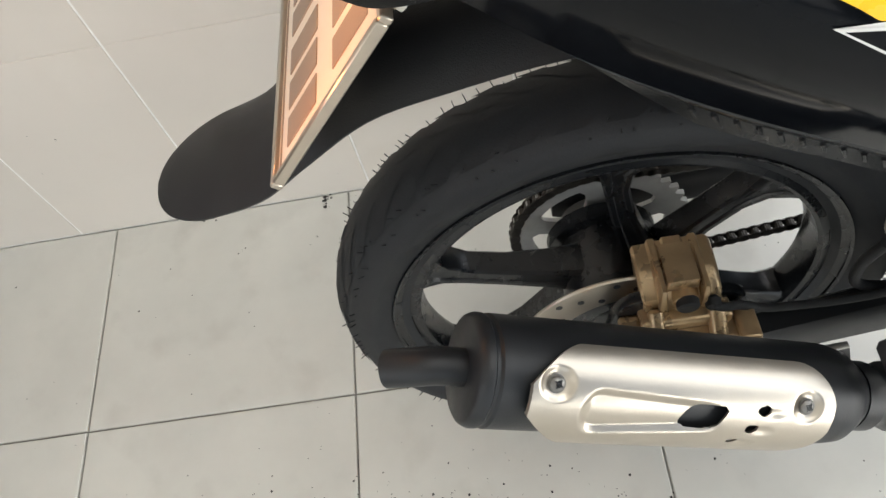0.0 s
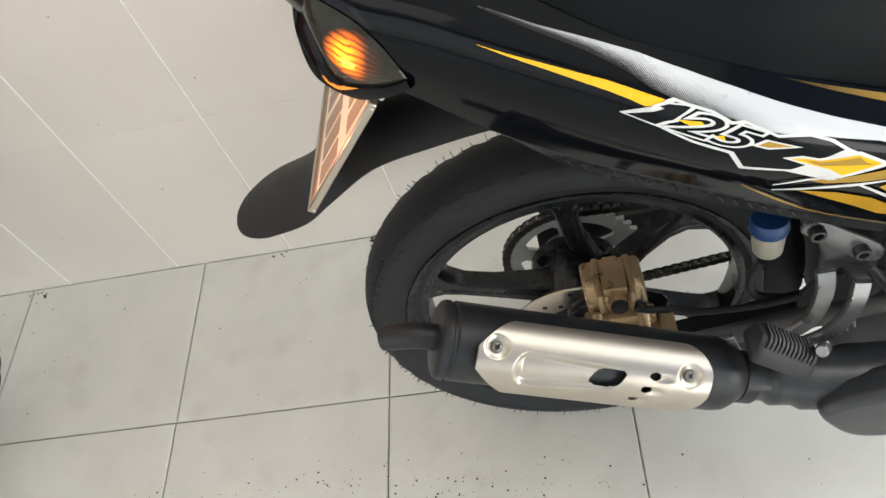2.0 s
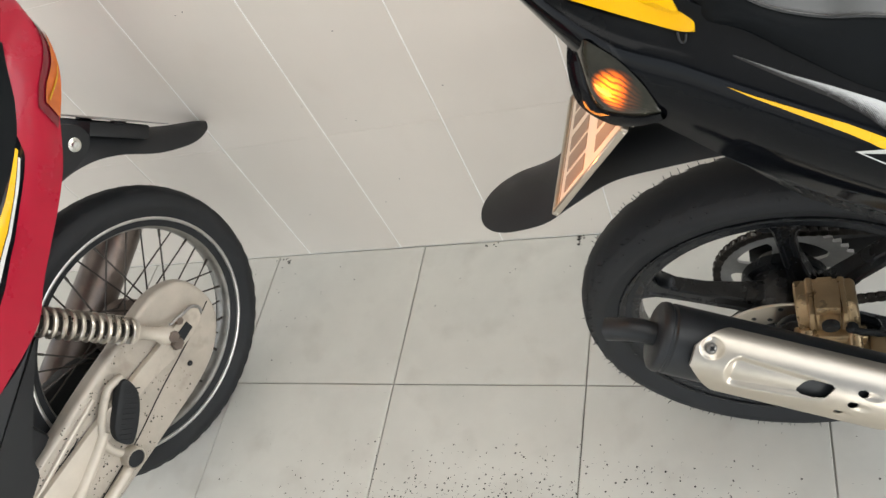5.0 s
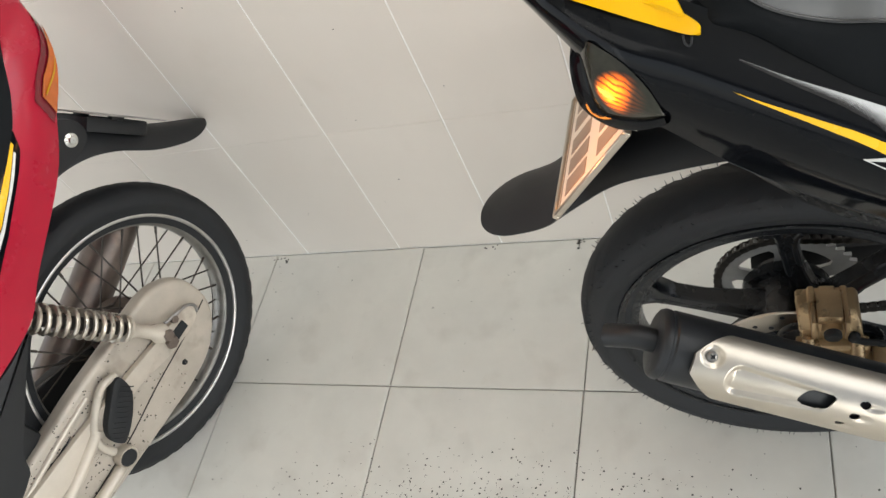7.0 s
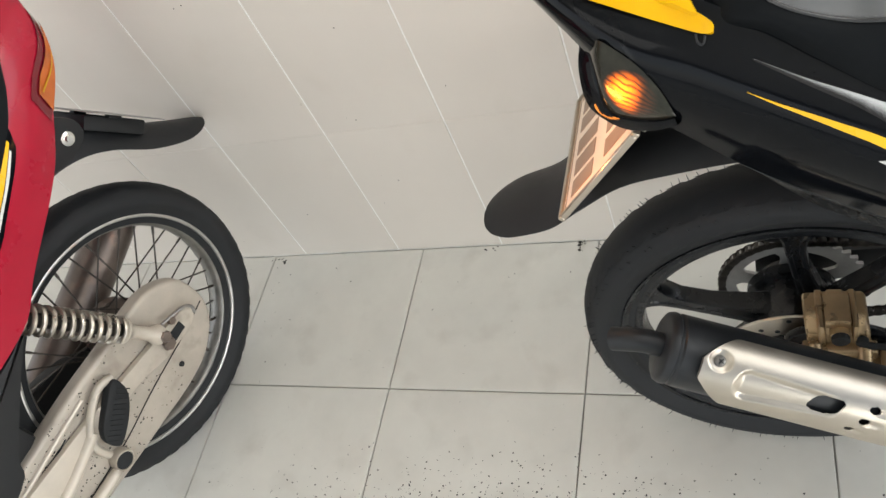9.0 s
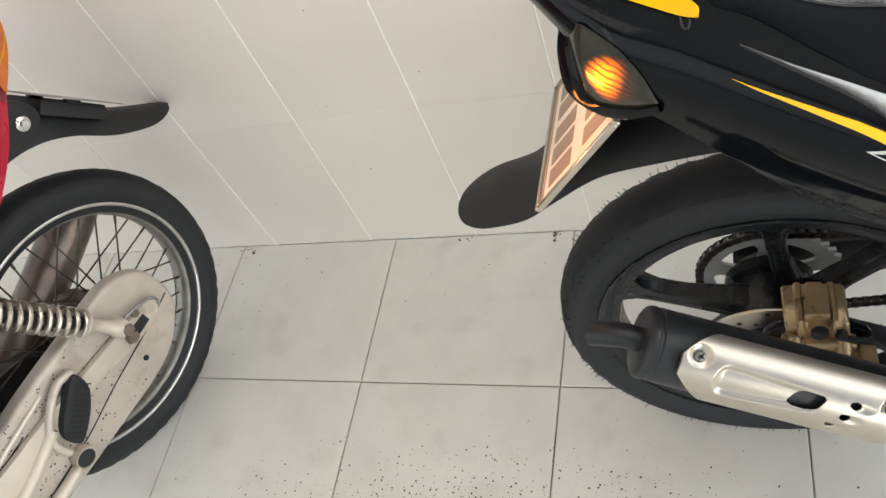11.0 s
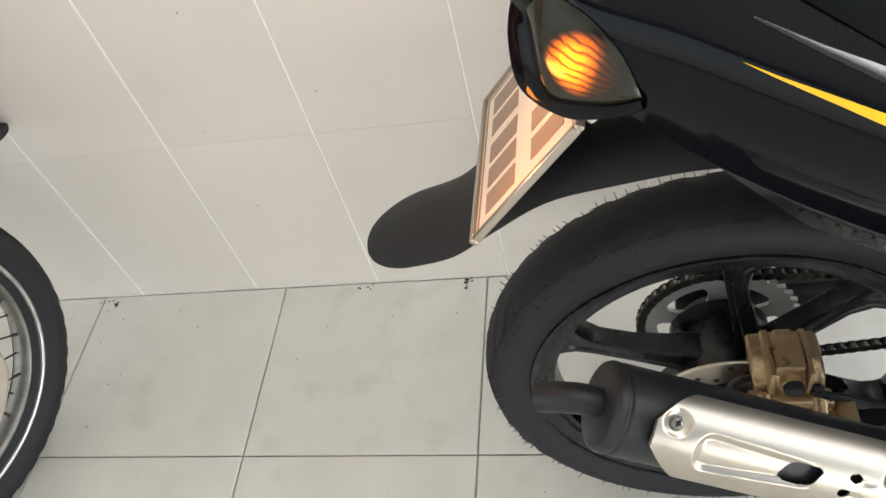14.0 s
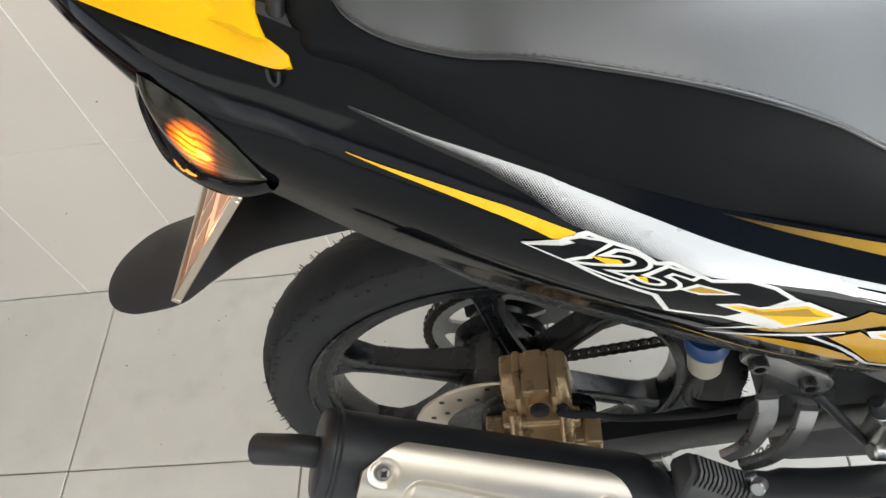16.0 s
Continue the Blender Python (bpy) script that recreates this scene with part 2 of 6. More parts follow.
def plank(outline, y0, y1, bevel=0.003, bm=None, seg=2):
    """A plate: an (x, z) outline with thickness along Y and rounded edges."""
    own = bmesh.new()
    vs = [own.verts.new((x, y0, z)) for x, z in outline]
    f = own.faces.new(vs)
    r = bmesh.ops.extrude_face_region(own, geom=[f])
    for v in r["geom"]:
        if isinstance(v, bmesh.types.BMVert):
            v.co.y = y1
    bmesh.ops.recalc_face_normals(own, faces=own.faces)
    if bevel:
        flat = [e for e in own.edges if abs(e.verts[0].co.y - e.verts[1].co.y) < 1e-6]
        bmesh.ops.bevel(own, geom=flat, offset=bevel, segments=seg, profile=0.6, affect="EDGES")
    return join(bm, own)


def rounded(outline, n=6):
    return [(q.x, q.z) for q in smooth_path([(x, 0, z) for x, z in outline], n, True)]


def rod(a, b, radius, sides=16, bm=None, bevel=0.0):
    a, b = Vector(a), Vector(b)
    d = (b - a).normalized()
    if bevel:
        return tube([a, a + d * 1e-5, a + d * bevel, b - d * bevel, b - d * 1e-5, b], [radius - bevel, radius - bevel, radius, radius, radius - bevel, radius - bevel], sides, bm)
    return tube([a, b], radius, sides, bm)


def hexagon(centre, normal, r, h, bm=None):
    c, d = Vector(centre), Vector(normal).normalized()
    return rod(c, c + d * h, r, 6, bm, r * 0.12)


def screw(parent, centre, normal, r, material, name="screw", label=""):
    """A domed cross-head screw."""
    c, d = Vector(centre), Vector(normal).normalized()
    u = d.orthogonal().normalized()
    w = d.cross(u)
    prof = [(r * 1.15, 0), (r * 1.15, r * 0.10), (r, r * 0.12), (r, r * 0.4), (r * 0.8, r * 0.6), (r * 0.42, r * 0.68), (r * 0.3, r * 0.4), (0.0002, r * 0.35)]
    rings = [[c + d * h + q * (u * math.cos(2 * math.pi * k / 20) + w * math.sin(2 * math.pi * k / 20)) for k in range(20)] for q, h in prof]
    ob = part(name, loft(rings, True, True), material, parent, label)
    bm = bmesh.new()
    for a, b in ((u, w), (w, u)):
        cr = [c + d * r * 0.66 + a * x * r * 0.62 + b * y * r * 0.11 for x, y in ((-1, -1), (1, -1), (1, 1), (-1, 1))]
        lo = [p - d * r * 0.2 for p in cr]
        loft([lo, [p + d * r * 0.05 for p in cr]], True, True, bm)
    part("cross_slot", bm, MATTE, ob)
    return ob


# ---- the place ----
floor = tagged(part("floor", block(-3.2, 3.6, -6.2, 0.0, -0.08, -0.004, 0), GROUT, smooth=False), "pale grey square floor tiles with dark dirty joints", "floor", kind="structure")
# unseen upper wall, its tone picked for what the seat reflects
tagged(part("wall_upper", block(-3.2, 1.187, 0.004, 0.15, 1.588, 3.0, 0), PLASTER, smooth=False), "unseen plain plastered wall added above the tiles", "wall", kind="structure")
wall_back = tagged(part("wall_back", block(-3.2, 1.187, 0.0012, 0.15, -0.08, 1.588, 0), WALL_GROUT, smooth=False), "cream tiled wall with pale thin joints", "wall", kind="structure")
# unseen lintels added round the lamps; the dark ones keep gloss reflections low
tagged(part("wall_left", block(-3.35, -3.2, -6.2, 0.15, 2.7, 3.0, 0), PLASTER, smooth=False), "unseen plain plastered lintel added over the far fill lamp", "wall", kind="structure")
tagged(part("wall_front", block(-3.2, 3.6, -6.35, -6.2, 2.6, 3.0, 0), SHADE, smooth=False), "unseen dark grey lintel added over the front fill lamp", "wall", kind="structure")
tagged(part("wall_right", block(3.45, 3.6, -6.2, 0.15, 2.9, 3.0, 0), SHADE, smooth=False), "unseen dark grey lintel added over the forecourt opening", "wall", kind="structure")
# unseen ceiling, made white so that light bounces softly onto the bikes
tagged(part("ceiling", block(-3.35, 3.6, -6.35, 0.15, 3.0, 3.1, 0), CEILING, smooth=False), "unseen ceiling, added in white to bounce fill light", "ceiling", kind="structure")
tagged(part("ground", block(-60, 60, -60, 60, -0.30, -0.09, 0), SHADE, smooth=False), "grey concrete ground outside the shop front", "ground", kind="structure")


def tile_mesh(name, w, d, h, bev, material, flat):
    """A tile: flat=True lies on the floor, else stands on the wall facing -Y."""
    bm = block(-w / 2, w / 2, -d / 2, d / 2, -h, 0, 0) if flat else block(-w / 2, w / 2, 0, h, -d / 2, d / 2, 0)
    top = [e for e in bm.edges if all((v.co.z > -1e-6 if flat else v.co.y < 1e-6) for v in e.verts)]
    bmesh.ops.bevel(bm, geom=top, offset=bev, segments=1, affect="EDGES")
    me = bpy.data.meshes.new(name)
    bmesh.ops.recalc_face_normals(bm, faces=bm.faces)
    bm.to_mesh(me)
    bm.free()
    me.materials.append(material)
    return me


def lay_tiles():
    gap = 0.0028
    first = tile_mesh("floor_tile_cut", 0.4 - gap, 0.35 - gap, 0.01, 0.0012, FLOOR_TILE, True)
    full = tile_mesh("floor_tile", 0.4 - gap, 0.4 - gap, 0.01, 0.0012, FLOOR_TILE, True)
    rnd = random.Random(4)
    for i in range(-8, 9):
        for j in range(16):
            y = -0.175 if j == 0 else -0.35 - 0.4 * (j - 0.5)
            m = Matrix.Translation((0.2 + 0.4 * i, y, rnd.uniform(-0.0006, 0.0004)))
            share("floor_tile", first if j == 0 else full, floor, m)
    wg = 0.003
    low = tile_mesh("wall_tile_low", 0.25 - wg, 0.384 - 0.0008, 0.01, 0.0008, WALL_TILE, False)
    high = tile_mesh("wall_tile", 0.25 - wg, 0.4 - 0.0008, 0.01, 0.0008, WALL_TILE, False)
    for i in range(-10, 5):
        for j in range(4):
            z = 0.1925 if j == 0 else 0.384 + 0.4 * (j - 0.5)
            m = Matrix.Translation((0.188 - 0.125 + 0.25 * i, rnd.uniform(-0.0004, 0.0004), z))
            share("wall_tile", low if j == 0 else high, wall_back, m)


# ---- black motorcycle ----
black = thing("black_motorcycle", pose(0.744, -0.383, 0, -4, 0, 0), "black underbone motorcycle with yellow and silver stripes, parked on the tiles", "motorcycle")
AX = Vector((0, 0, 0.283))


def tyre_profile(R, rim, half):
    return [(rim - 0.012, -half * 0.55), (rim + 0.001, -half * 0.66), (rim + 0.006, -half * 0.74), (rim + 0.022, -half * 0.95), (R - 0.032, -half), (R - 0.02, -half * 0.94),
            (R - 0.009, -half * 0.72), (R - 0.003, -half * 0.42), (R, 0), (R - 0.003, half * 0.42), (R - 0.009, half * 0.72), (R - 0.02, half * 0.94),
            (R - 0.032, half), (rim + 0.022, half * 0.95), (rim + 0.006, half * 0.74), (rim + 0.001, half * 0.66), (rim - 0.012, half * 0.55)]


def smooth_profile(pr, n=3):
    return [(q.x, q.y) for q in smooth_path([(r, y, 0) for r, y in pr], n)]


def tread_blocks(R, half, centre, count, lean, bm=None):
    """Shallow slanted grooves pressed into a tread, drawn as thin dark ribs' gaps: low pads with gaps between."""
    bm = bm or bmesh.new()
    for k in range(count):
        for side in (-1, 1):
            a0 = 2 * math.pi * (k + (0.5 if side > 0 else 0)) / count
            rows = []
            for s in range(5):
                y = side * half * (0.16 + 0.62 * s / 4)
                r = R - 0.0085 * (abs(y) / half / 0.72) ** 2 + 0.0007
                a = a0 + lean * s / 4
                w = 0.30 * 2 * math.pi / count
                rows.append([(centre[0] + r * math.cos(a + w), centre[1] + y, centre[2] + r * math.sin(a + w)),
                             (centre[0] + r * math.cos(a - w), centre[1] + y, centre[2] + r * math.sin(a - w))])
            loft(rows, False, False, bm)
    return bm


def nubs(R, half, centre, count, rnd):
    """Moulding whiskers that stand out of the tread's shoulders."""
    bm = bmesh.new()
    for k in range(count):
        for side in (-1, 1):
            a = 2 * math.pi * (k + rnd.uniform(-0.25, 0.25)) / count
            y = side * half * rnd.choice((0.72, 0.9))
            r = R - (0.009 if abs(y) < half * 0.8 else 0.017)
            c = Vector((centre[0] + r * math.cos(a), centre[1] + y, centre[2] + r * math.sin(a)))
            d = Vector((math.cos(a), side * 0.45, math.sin(a))).normalized()
            d = (d + Vector((rnd.uniform(-0.25, 0.25), rnd.uniform(-0.2, 0.2), rnd.uniform(-0.25, 0.25)))).normalized()
            u = d.orthogonal().normalized() * 0.0007
            w = d.cross(u)
            h = rnd.uniform(0.0045, 0.0075) * rnd.choice((0.5, 1, 1, 1.2))
            loft([[c - d * 0.002 + q for q in (u, w, -u, -w)], [c + d * h + q * 0.6 for q in (u, w, -u, -w)]], True, True, bm)
    return bm


def black_wheel():
    rnd = random.Random(3)
    tyre = part("tyre", lathe(smooth_profile(tyre_profile(0.283, 0.222, 0.046)), 120, centre=AX), RUBBER, black, "worn black rubber tyre")
    part("tread", tread_blocks(0.283, 0.046, AX, 44, 0.16), RUBBER, tyre)
    tagged(part("moulding_fringe", nubs(0.283, 0.046, AX, 150, rnd), RUBBER, tyre), kind="stuff")
    prof = [(0.2245, -0.035), (0.2275, -0.0365), (0.2285, -0.033), (0.2215, -0.0315), (0.218, -0.028), (0.210, -0.024), (0.203, -0.026), (0.199, -0.024), (0.1965, -0.012), (0.1965, 0.010), (0.200, 0.018), (0.204, 0.022), (0.210, 0.024), (0.218, 0.028), (0.2215, 0.0315), (0.2285, 0.033), (0.2275, 0.0365), (0.2245, 0.035)]
    rim = part("rim", lathe(prof, 120, centre=AX), ALLOY_BLACK, black, "black cast alloy rim")
    part("hub", lathe([(0.012, -0.060), (0.040, -0.060), (0.046, -0.055), (0.051, -0.02), (0.050, -0.012), (0.050, 0.03), (0.058, 0.034), (0.058, 0.05), (0.03, 0.054), (0.012, 0.054)], 48, centre=AX), ALLOY_BLACK, black)
    for turn in (43, 90, 158, 218, 280, 333):
        a = radians(turn)
        bm = bmesh.new()
        rings = []
        for r, w, th, off in ((0.036, 0.026, 0.020, 0.0), (0.07, 0.019, 0.0165, 0.004), (0.115, 0.015, 0.014, 0.007), (0.155, 0.015, 0.0135, 0.006), (0.178, 0.020, 0.015, 0.002), (0.192, 0.034, 0.018, -0.004), (0.200, 0.048, 0.020, -0.008)):
            w *= 0.76
            off -= (0.030 if turn == 90 else 0.010) * max(0.0, 0.19 - r) / 0.154
            pr = [(-w, -th * 0.8), (-w * 0.8, -th), (-w * 0.45, -th), (-w * 0.34, -th * 0.86), (w * 0.34, -th * 0.86), (w * 0.45, -th), (w * 0.8, -th), (w, -th * 0.8), (w, th * 0.8), (w * 0.8, th), (-w * 0.8, th), (-w, th * 0.8)]
            rings.append([(AX.x + r * math.cos(a) - (q + off) * math.sin(a), y, AX.z + r * math.sin(a) + (q + off) * math.cos(a)) for q, y in pr])
        loft(rings, True, True, bm)
        part("spoke", bm, ALLOY_BLACK, rim)
    # brake disc with drilled holes
    bm = bmesh.new()
    n = 96
    ring = lambda r, y: [(AX.x + r * math.cos(2 * math.pi * i / n), y, AX.z + r * math.sin(2 * math.pi * i / n)) for i in range(n)]
    loft([ring(0.066, -0.066), ring(0.066, -0.070), ring(0.101, -0.070), ring(0.102, -0.068), ring(0.101, -0.066), ring(0.066, -0.066)], True, False, bm)
    disc = part("brake_disc", bm, STEEL, black, "drilled steel brake disc")
    part("disc_carrier", lathe([(0.03, -0.058), (0.045, -0.0655), (0.070, -0.0655), (0.070, -0.062), (0.03, -0.052)], 48, centre=AX), ALLOY_BLACK, disc)
    hb = bmesh.new()
    for k in range(30):
        a = 2 * math.pi * k / 30
        r = (0.074, 0.084, 0.093)[k % 3]
        c = Vector((AX.x + r * math.cos(a), -0.0703, AX.z + r * math.sin(a)))
        rod(c, c + Vector((0, 0.002, 0)), 0.0033, 10, hb)
    part("disc_holes", hb, MATTE, disc)
    # sprocket
    bm = bmesh.new()
    teeth = 40
    out = []
    for i in range(teeth * 4):
        a = 2 * math.pi * i / (teeth * 4)
        out.append((0.0905 if i % 4 in (0, 1) else 0.097, a + (0.012 if i % 4 == 2 else -0.012 if i % 4 == 3 else 0)))
    def rr(sc, y, r0=None):
        return [(AX.x + (r0 or r * sc) * math.cos(a), y, AX.z + (r0 or r * sc) * math.sin(a)) for r, a in out]
    loft([rr(1, 0.058), rr(1, 0.064), rr(1, 0.064, 0.072), rr(1, 0.058, 0.072), rr(1, 0.058)], True, False, bm)
    sp = part("rear_sprocket", bm, SPROCKET, black, "silver toothed rear sprocket")
    for k in range(5):
        a = radians(20 + 72 * k)
        b2 = bmesh.new()
        rings = []
        for r, w in ((0.03, 0.016), (0.05, 0.011), (0.064, 0.012), (0.0735, 0.022)):
            rings.append([(AX.x + r * math.cos(a) - q * math.sin(a), y, AX.z + r * math.sin(a) + q * math.cos(a)) for q, y in ((-w, 0.0585), (w, 0.0585), (w, 0.0635), (-w, 0.0635))])
        loft(rings, True, True, b2)
        part("sprocket_arm", b2, SPROCKET, sp)
    part("sprocket_carrier", lathe([(0.015, 0.05), (0.040, 0.05), (0.040, 0.072), (0.030, 0.078), (0.015, 0.078)], 40, centre=AX), ALLOY_BLACK, sp)
    part("axle", rod((0, -0.135, AX.z), (0, 0.12, AX.z), 0.008, 16), DULL, black)
    part("axle_nut", hexagon((0, -0.130, AX.z), (0, -1, 0), 0.014, 0.012), CHROME, black)


black_wheel()


def chain():
    """Two runs and the wrap round the sprocket, link by link."""
    holder = black
    bm = bmesh.new()
    for s in (-1, 1):
        plank(rounded([(-0.0092, 0), (-0.0055, 0.0058), (0, 0.0042), (0.0055, 0.0058), (0.0092, 0), (0.0055, -0.0058), (0, -0.0042), (-0.0055, -0.0058)], 3), s * 0.0045 - 0.0008, s * 0.0045 + 0.0008, 0, bm)
    for s in (-1, 1):
        rod((s * 0.0055, -0.006, 0), (s * 0.0055, 0.006, 0), 0.0050, 8, bm)
    first = part("chain_link", bm, DARK_STEEL, holder)
    pitch = 0.0127
    pts = []
    f = Vector((0.56, 0.061, 0.315))
    for z0, z1 in ((AX.z + 0.090, f.z + 0.028), (AX.z - 0.090, f.z - 0.028)):
        a, b = Vector((0, 0.061, z0)), Vector((f.x, 0.061, z1))
        k = int((b - a).length / pitch)
        for i in range(k):
            pts.append((a + (b - a) * (i + 0.5) / k, math.atan2(b.z - a.z, b.x - a.x)))
    for i in range(21):
        a = math.pi / 2 + math.pi * (i + 0.5) / 21
        pts.append((Vector((0.0915 * math.cos(a), 0.061, AX.z + 0.0915 * math.sin(a))), a + math.pi / 2))
    me = first.data
    for i, (c, a) in enumerate(pts):
        m = Matrix.Translation(c) @ Matrix.Rotation(-a, 4, "Y")
        if i == 0:
            first.matrix_basis = m
        else:
            share("chain_link", me, holder, m)


chain()


def caliper():
    prof = [(-0.044, 0.405), (-0.060, 0.406), (-0.082, 0.398), (-0.096, 0.385), (-0.099, 0.365), (-0.098, 0.340), (-0.044, 0.340)]
    bm = bmesh.new()
    rings = []
    for x, sc in ((0.006, 0.82), (0.008, 0.90), (0.012, 0.91), (0.019, 0.91), (0.021, 1.0), (0.026, 1.0), (0.028, 0.94), (0.032, 0.94), (0.034, 1.0), (0.049, 1.0), (0.051, 0.94), (0.055, 0.94), (0.057, 1.0), (0.062, 1.0), (0.064, 0.93), (0.070, 0.93), (0.073, 0.88), (0.075, 0.80)):
        rings.append([(x + 0.10 * (0.40 - z), -0.066 + (y + 0.066) * sc, 0.37 + (z - 0.37) * sc) for y, z in prof])
    loft(rings, True, True, bm)
    cal = part("brake_caliper", bm, GOLD, black, "gold painted brake caliper")
    for x in (0.0235, 0.0595):
        part("caliper_rib", block(x - 0.0022, x + 0.0022, -0.1003, -0.052, 0.372, 0.4068, 0.001), GOLD, cal)
    part("caliper_pad_cover", block(0.0275, 0.0555, -0.092, -0.052, 0.392, 0.4072, 0.002), GOLD, cal)
    part("caliper_step", block(0.004, 0.084, -0.110, -0.080, 0.352, 0.368, 0.005, seg=3), GOLD, cal)
    part("caliper_foot", block(-0.002, 0.096, -0.126, -0.070, 0.340, 0.354, 0.005, seg=3), GOLD, cal)
    part("caliper_tab", block(-0.014, 0.006, -0.122, -0.092, 0.342, 0.362, 0.005, seg=3), GOLD, cal)
    part("caliper_tab", block(0.086, 0.104, -0.132, -0.098, 0.338, 0.362, 0.005, seg=3), GOLD, cal)
    for x, r in ((0.018, 0.007), (0.070, 0.008)):
        part("caliper_lug", rod((x, -0.124, 0.350), (x, -0.096, 0.372), r, 16, None, 0.003), GOLD, cal)
    part("bridge_boss", rod((0.044, -0.086, 0.384), (0.044, -0.101, 0.382), 0.0120, 24, None, 0.003), GOLD, cal)
    part("piston_cap", rod((0.044, -0.096, 0.385), (0.044, -0.107, 0.3835), 0.0100, 24, None, 0.002), RUBBER, cal, "round black piston cap")
    part("hose_union", rod((0.067, -0.094, 0.378), (0.067, -0.106, 0.375), 0.0070, 18, None, 0.003), RUBBER, cal, "black hose union")
    part("pin_bolt", hexagon((-0.006, -0.120, 0.354), (0, -1, 0.3), 0.006, 0.010), CHROME, cal)
    part("pin_bolt", hexagon((0.095, -0.130, 0.352), (0, -1, 0.3), 0.007, 0.008), GOLD, cal)
    part("caliper_bracket", plank(rounded([(-0.02, 0.27), (0.02, 0.262), (0.06, 0.30), (0.10, 0.345), (0.085, 0.375), (0.0, 0.38), (-0.022, 0.33)], 4), -0.092, -0.080, 0.003), ALLOY_BLACK, black)
    part("brake_hose", tube(smooth_path([(0.067, -0.103, 0.376), (0.078, -0.104, 0.373), (0.092, -0.101, 0.366), (0.13, -0.098, 0.346), (0.22, -0.098, 0.345), (0.30, -0.098, 0.38), (0.33, -0.095, 0.48)], 6), 0.0042, 10), RUBBER, black)


caliper()


def swingarm():
    for s in (-1, 1):
        y = s * 0.105
        rings = []
        for x, z, w, h in ((-0.045, 0.283, 0.012, 0.018), (-0.03, 0.283, 0.014, 0.024), (0.06, 0.288, 0.014, 0.024), (0.22, 0.305, 0.016, 0.026), (0.45, 0.33, 0.018, 0.030)):
            pr = [(-w, -h * 0.7), (-w * 0.7, -h), (w * 0.7, -h), (w, -h * 0.7), (w, h * 0.7), (w * 0.7, h), (-w * 0.7, h), (-w, h * 0.7)]
            rings.append([(x, y * (1 - 0.25 * max(0, x) / 0.45) + q, z + r) for q, r in pr])
        part("swingarm_leg", loft(rings, True, True), MATTE, black, "black painted swingarm")
    part("swingarm_bridge", tube([(0.34, -0.09, 0.32), (0.34, 0.09, 0.32)], 0.028, 14), MATTE, black)
    part("chain_guard", plank(rounded([(-0.02, 0.385), (0.10, 0.398), (0.30, 0.385), (0.42, 0.375), (0.42, 0.402), (0.28, 0.416), (0.08, 0.43), (-0.02, 0.40)], 4), 0.050, 0.082, 0.003), PLASTIC, black)
    part("chain_adjuster", block(-0.075, -0.03, -0.112, -0.094, 0.272, 0.294, 0.003), DULL, black)


swingarm()

# exhaust: the axis climbs towards the tail
MD = Vector((0.891, 0, -0.454))
MU = Vector((0.454, 0, 0.891))
MO = Vector((0, -1, 0))
M0 = Vector((-0.145, -0.187, 0.501))


def mp(s, r, phi):
    """A point on the silencer: s along it from the tail end, radius, angle from outboard up."""
    return M0 + MD * s + r * (MO * math.cos(phi) + MU * math.sin(phi))


def turned(profile, sides=48, bm=None):
    return loft([[mp(s, r, 2 * math.pi * k / sides) for k in range(sides)] for s, r in profile], True, True, bm)


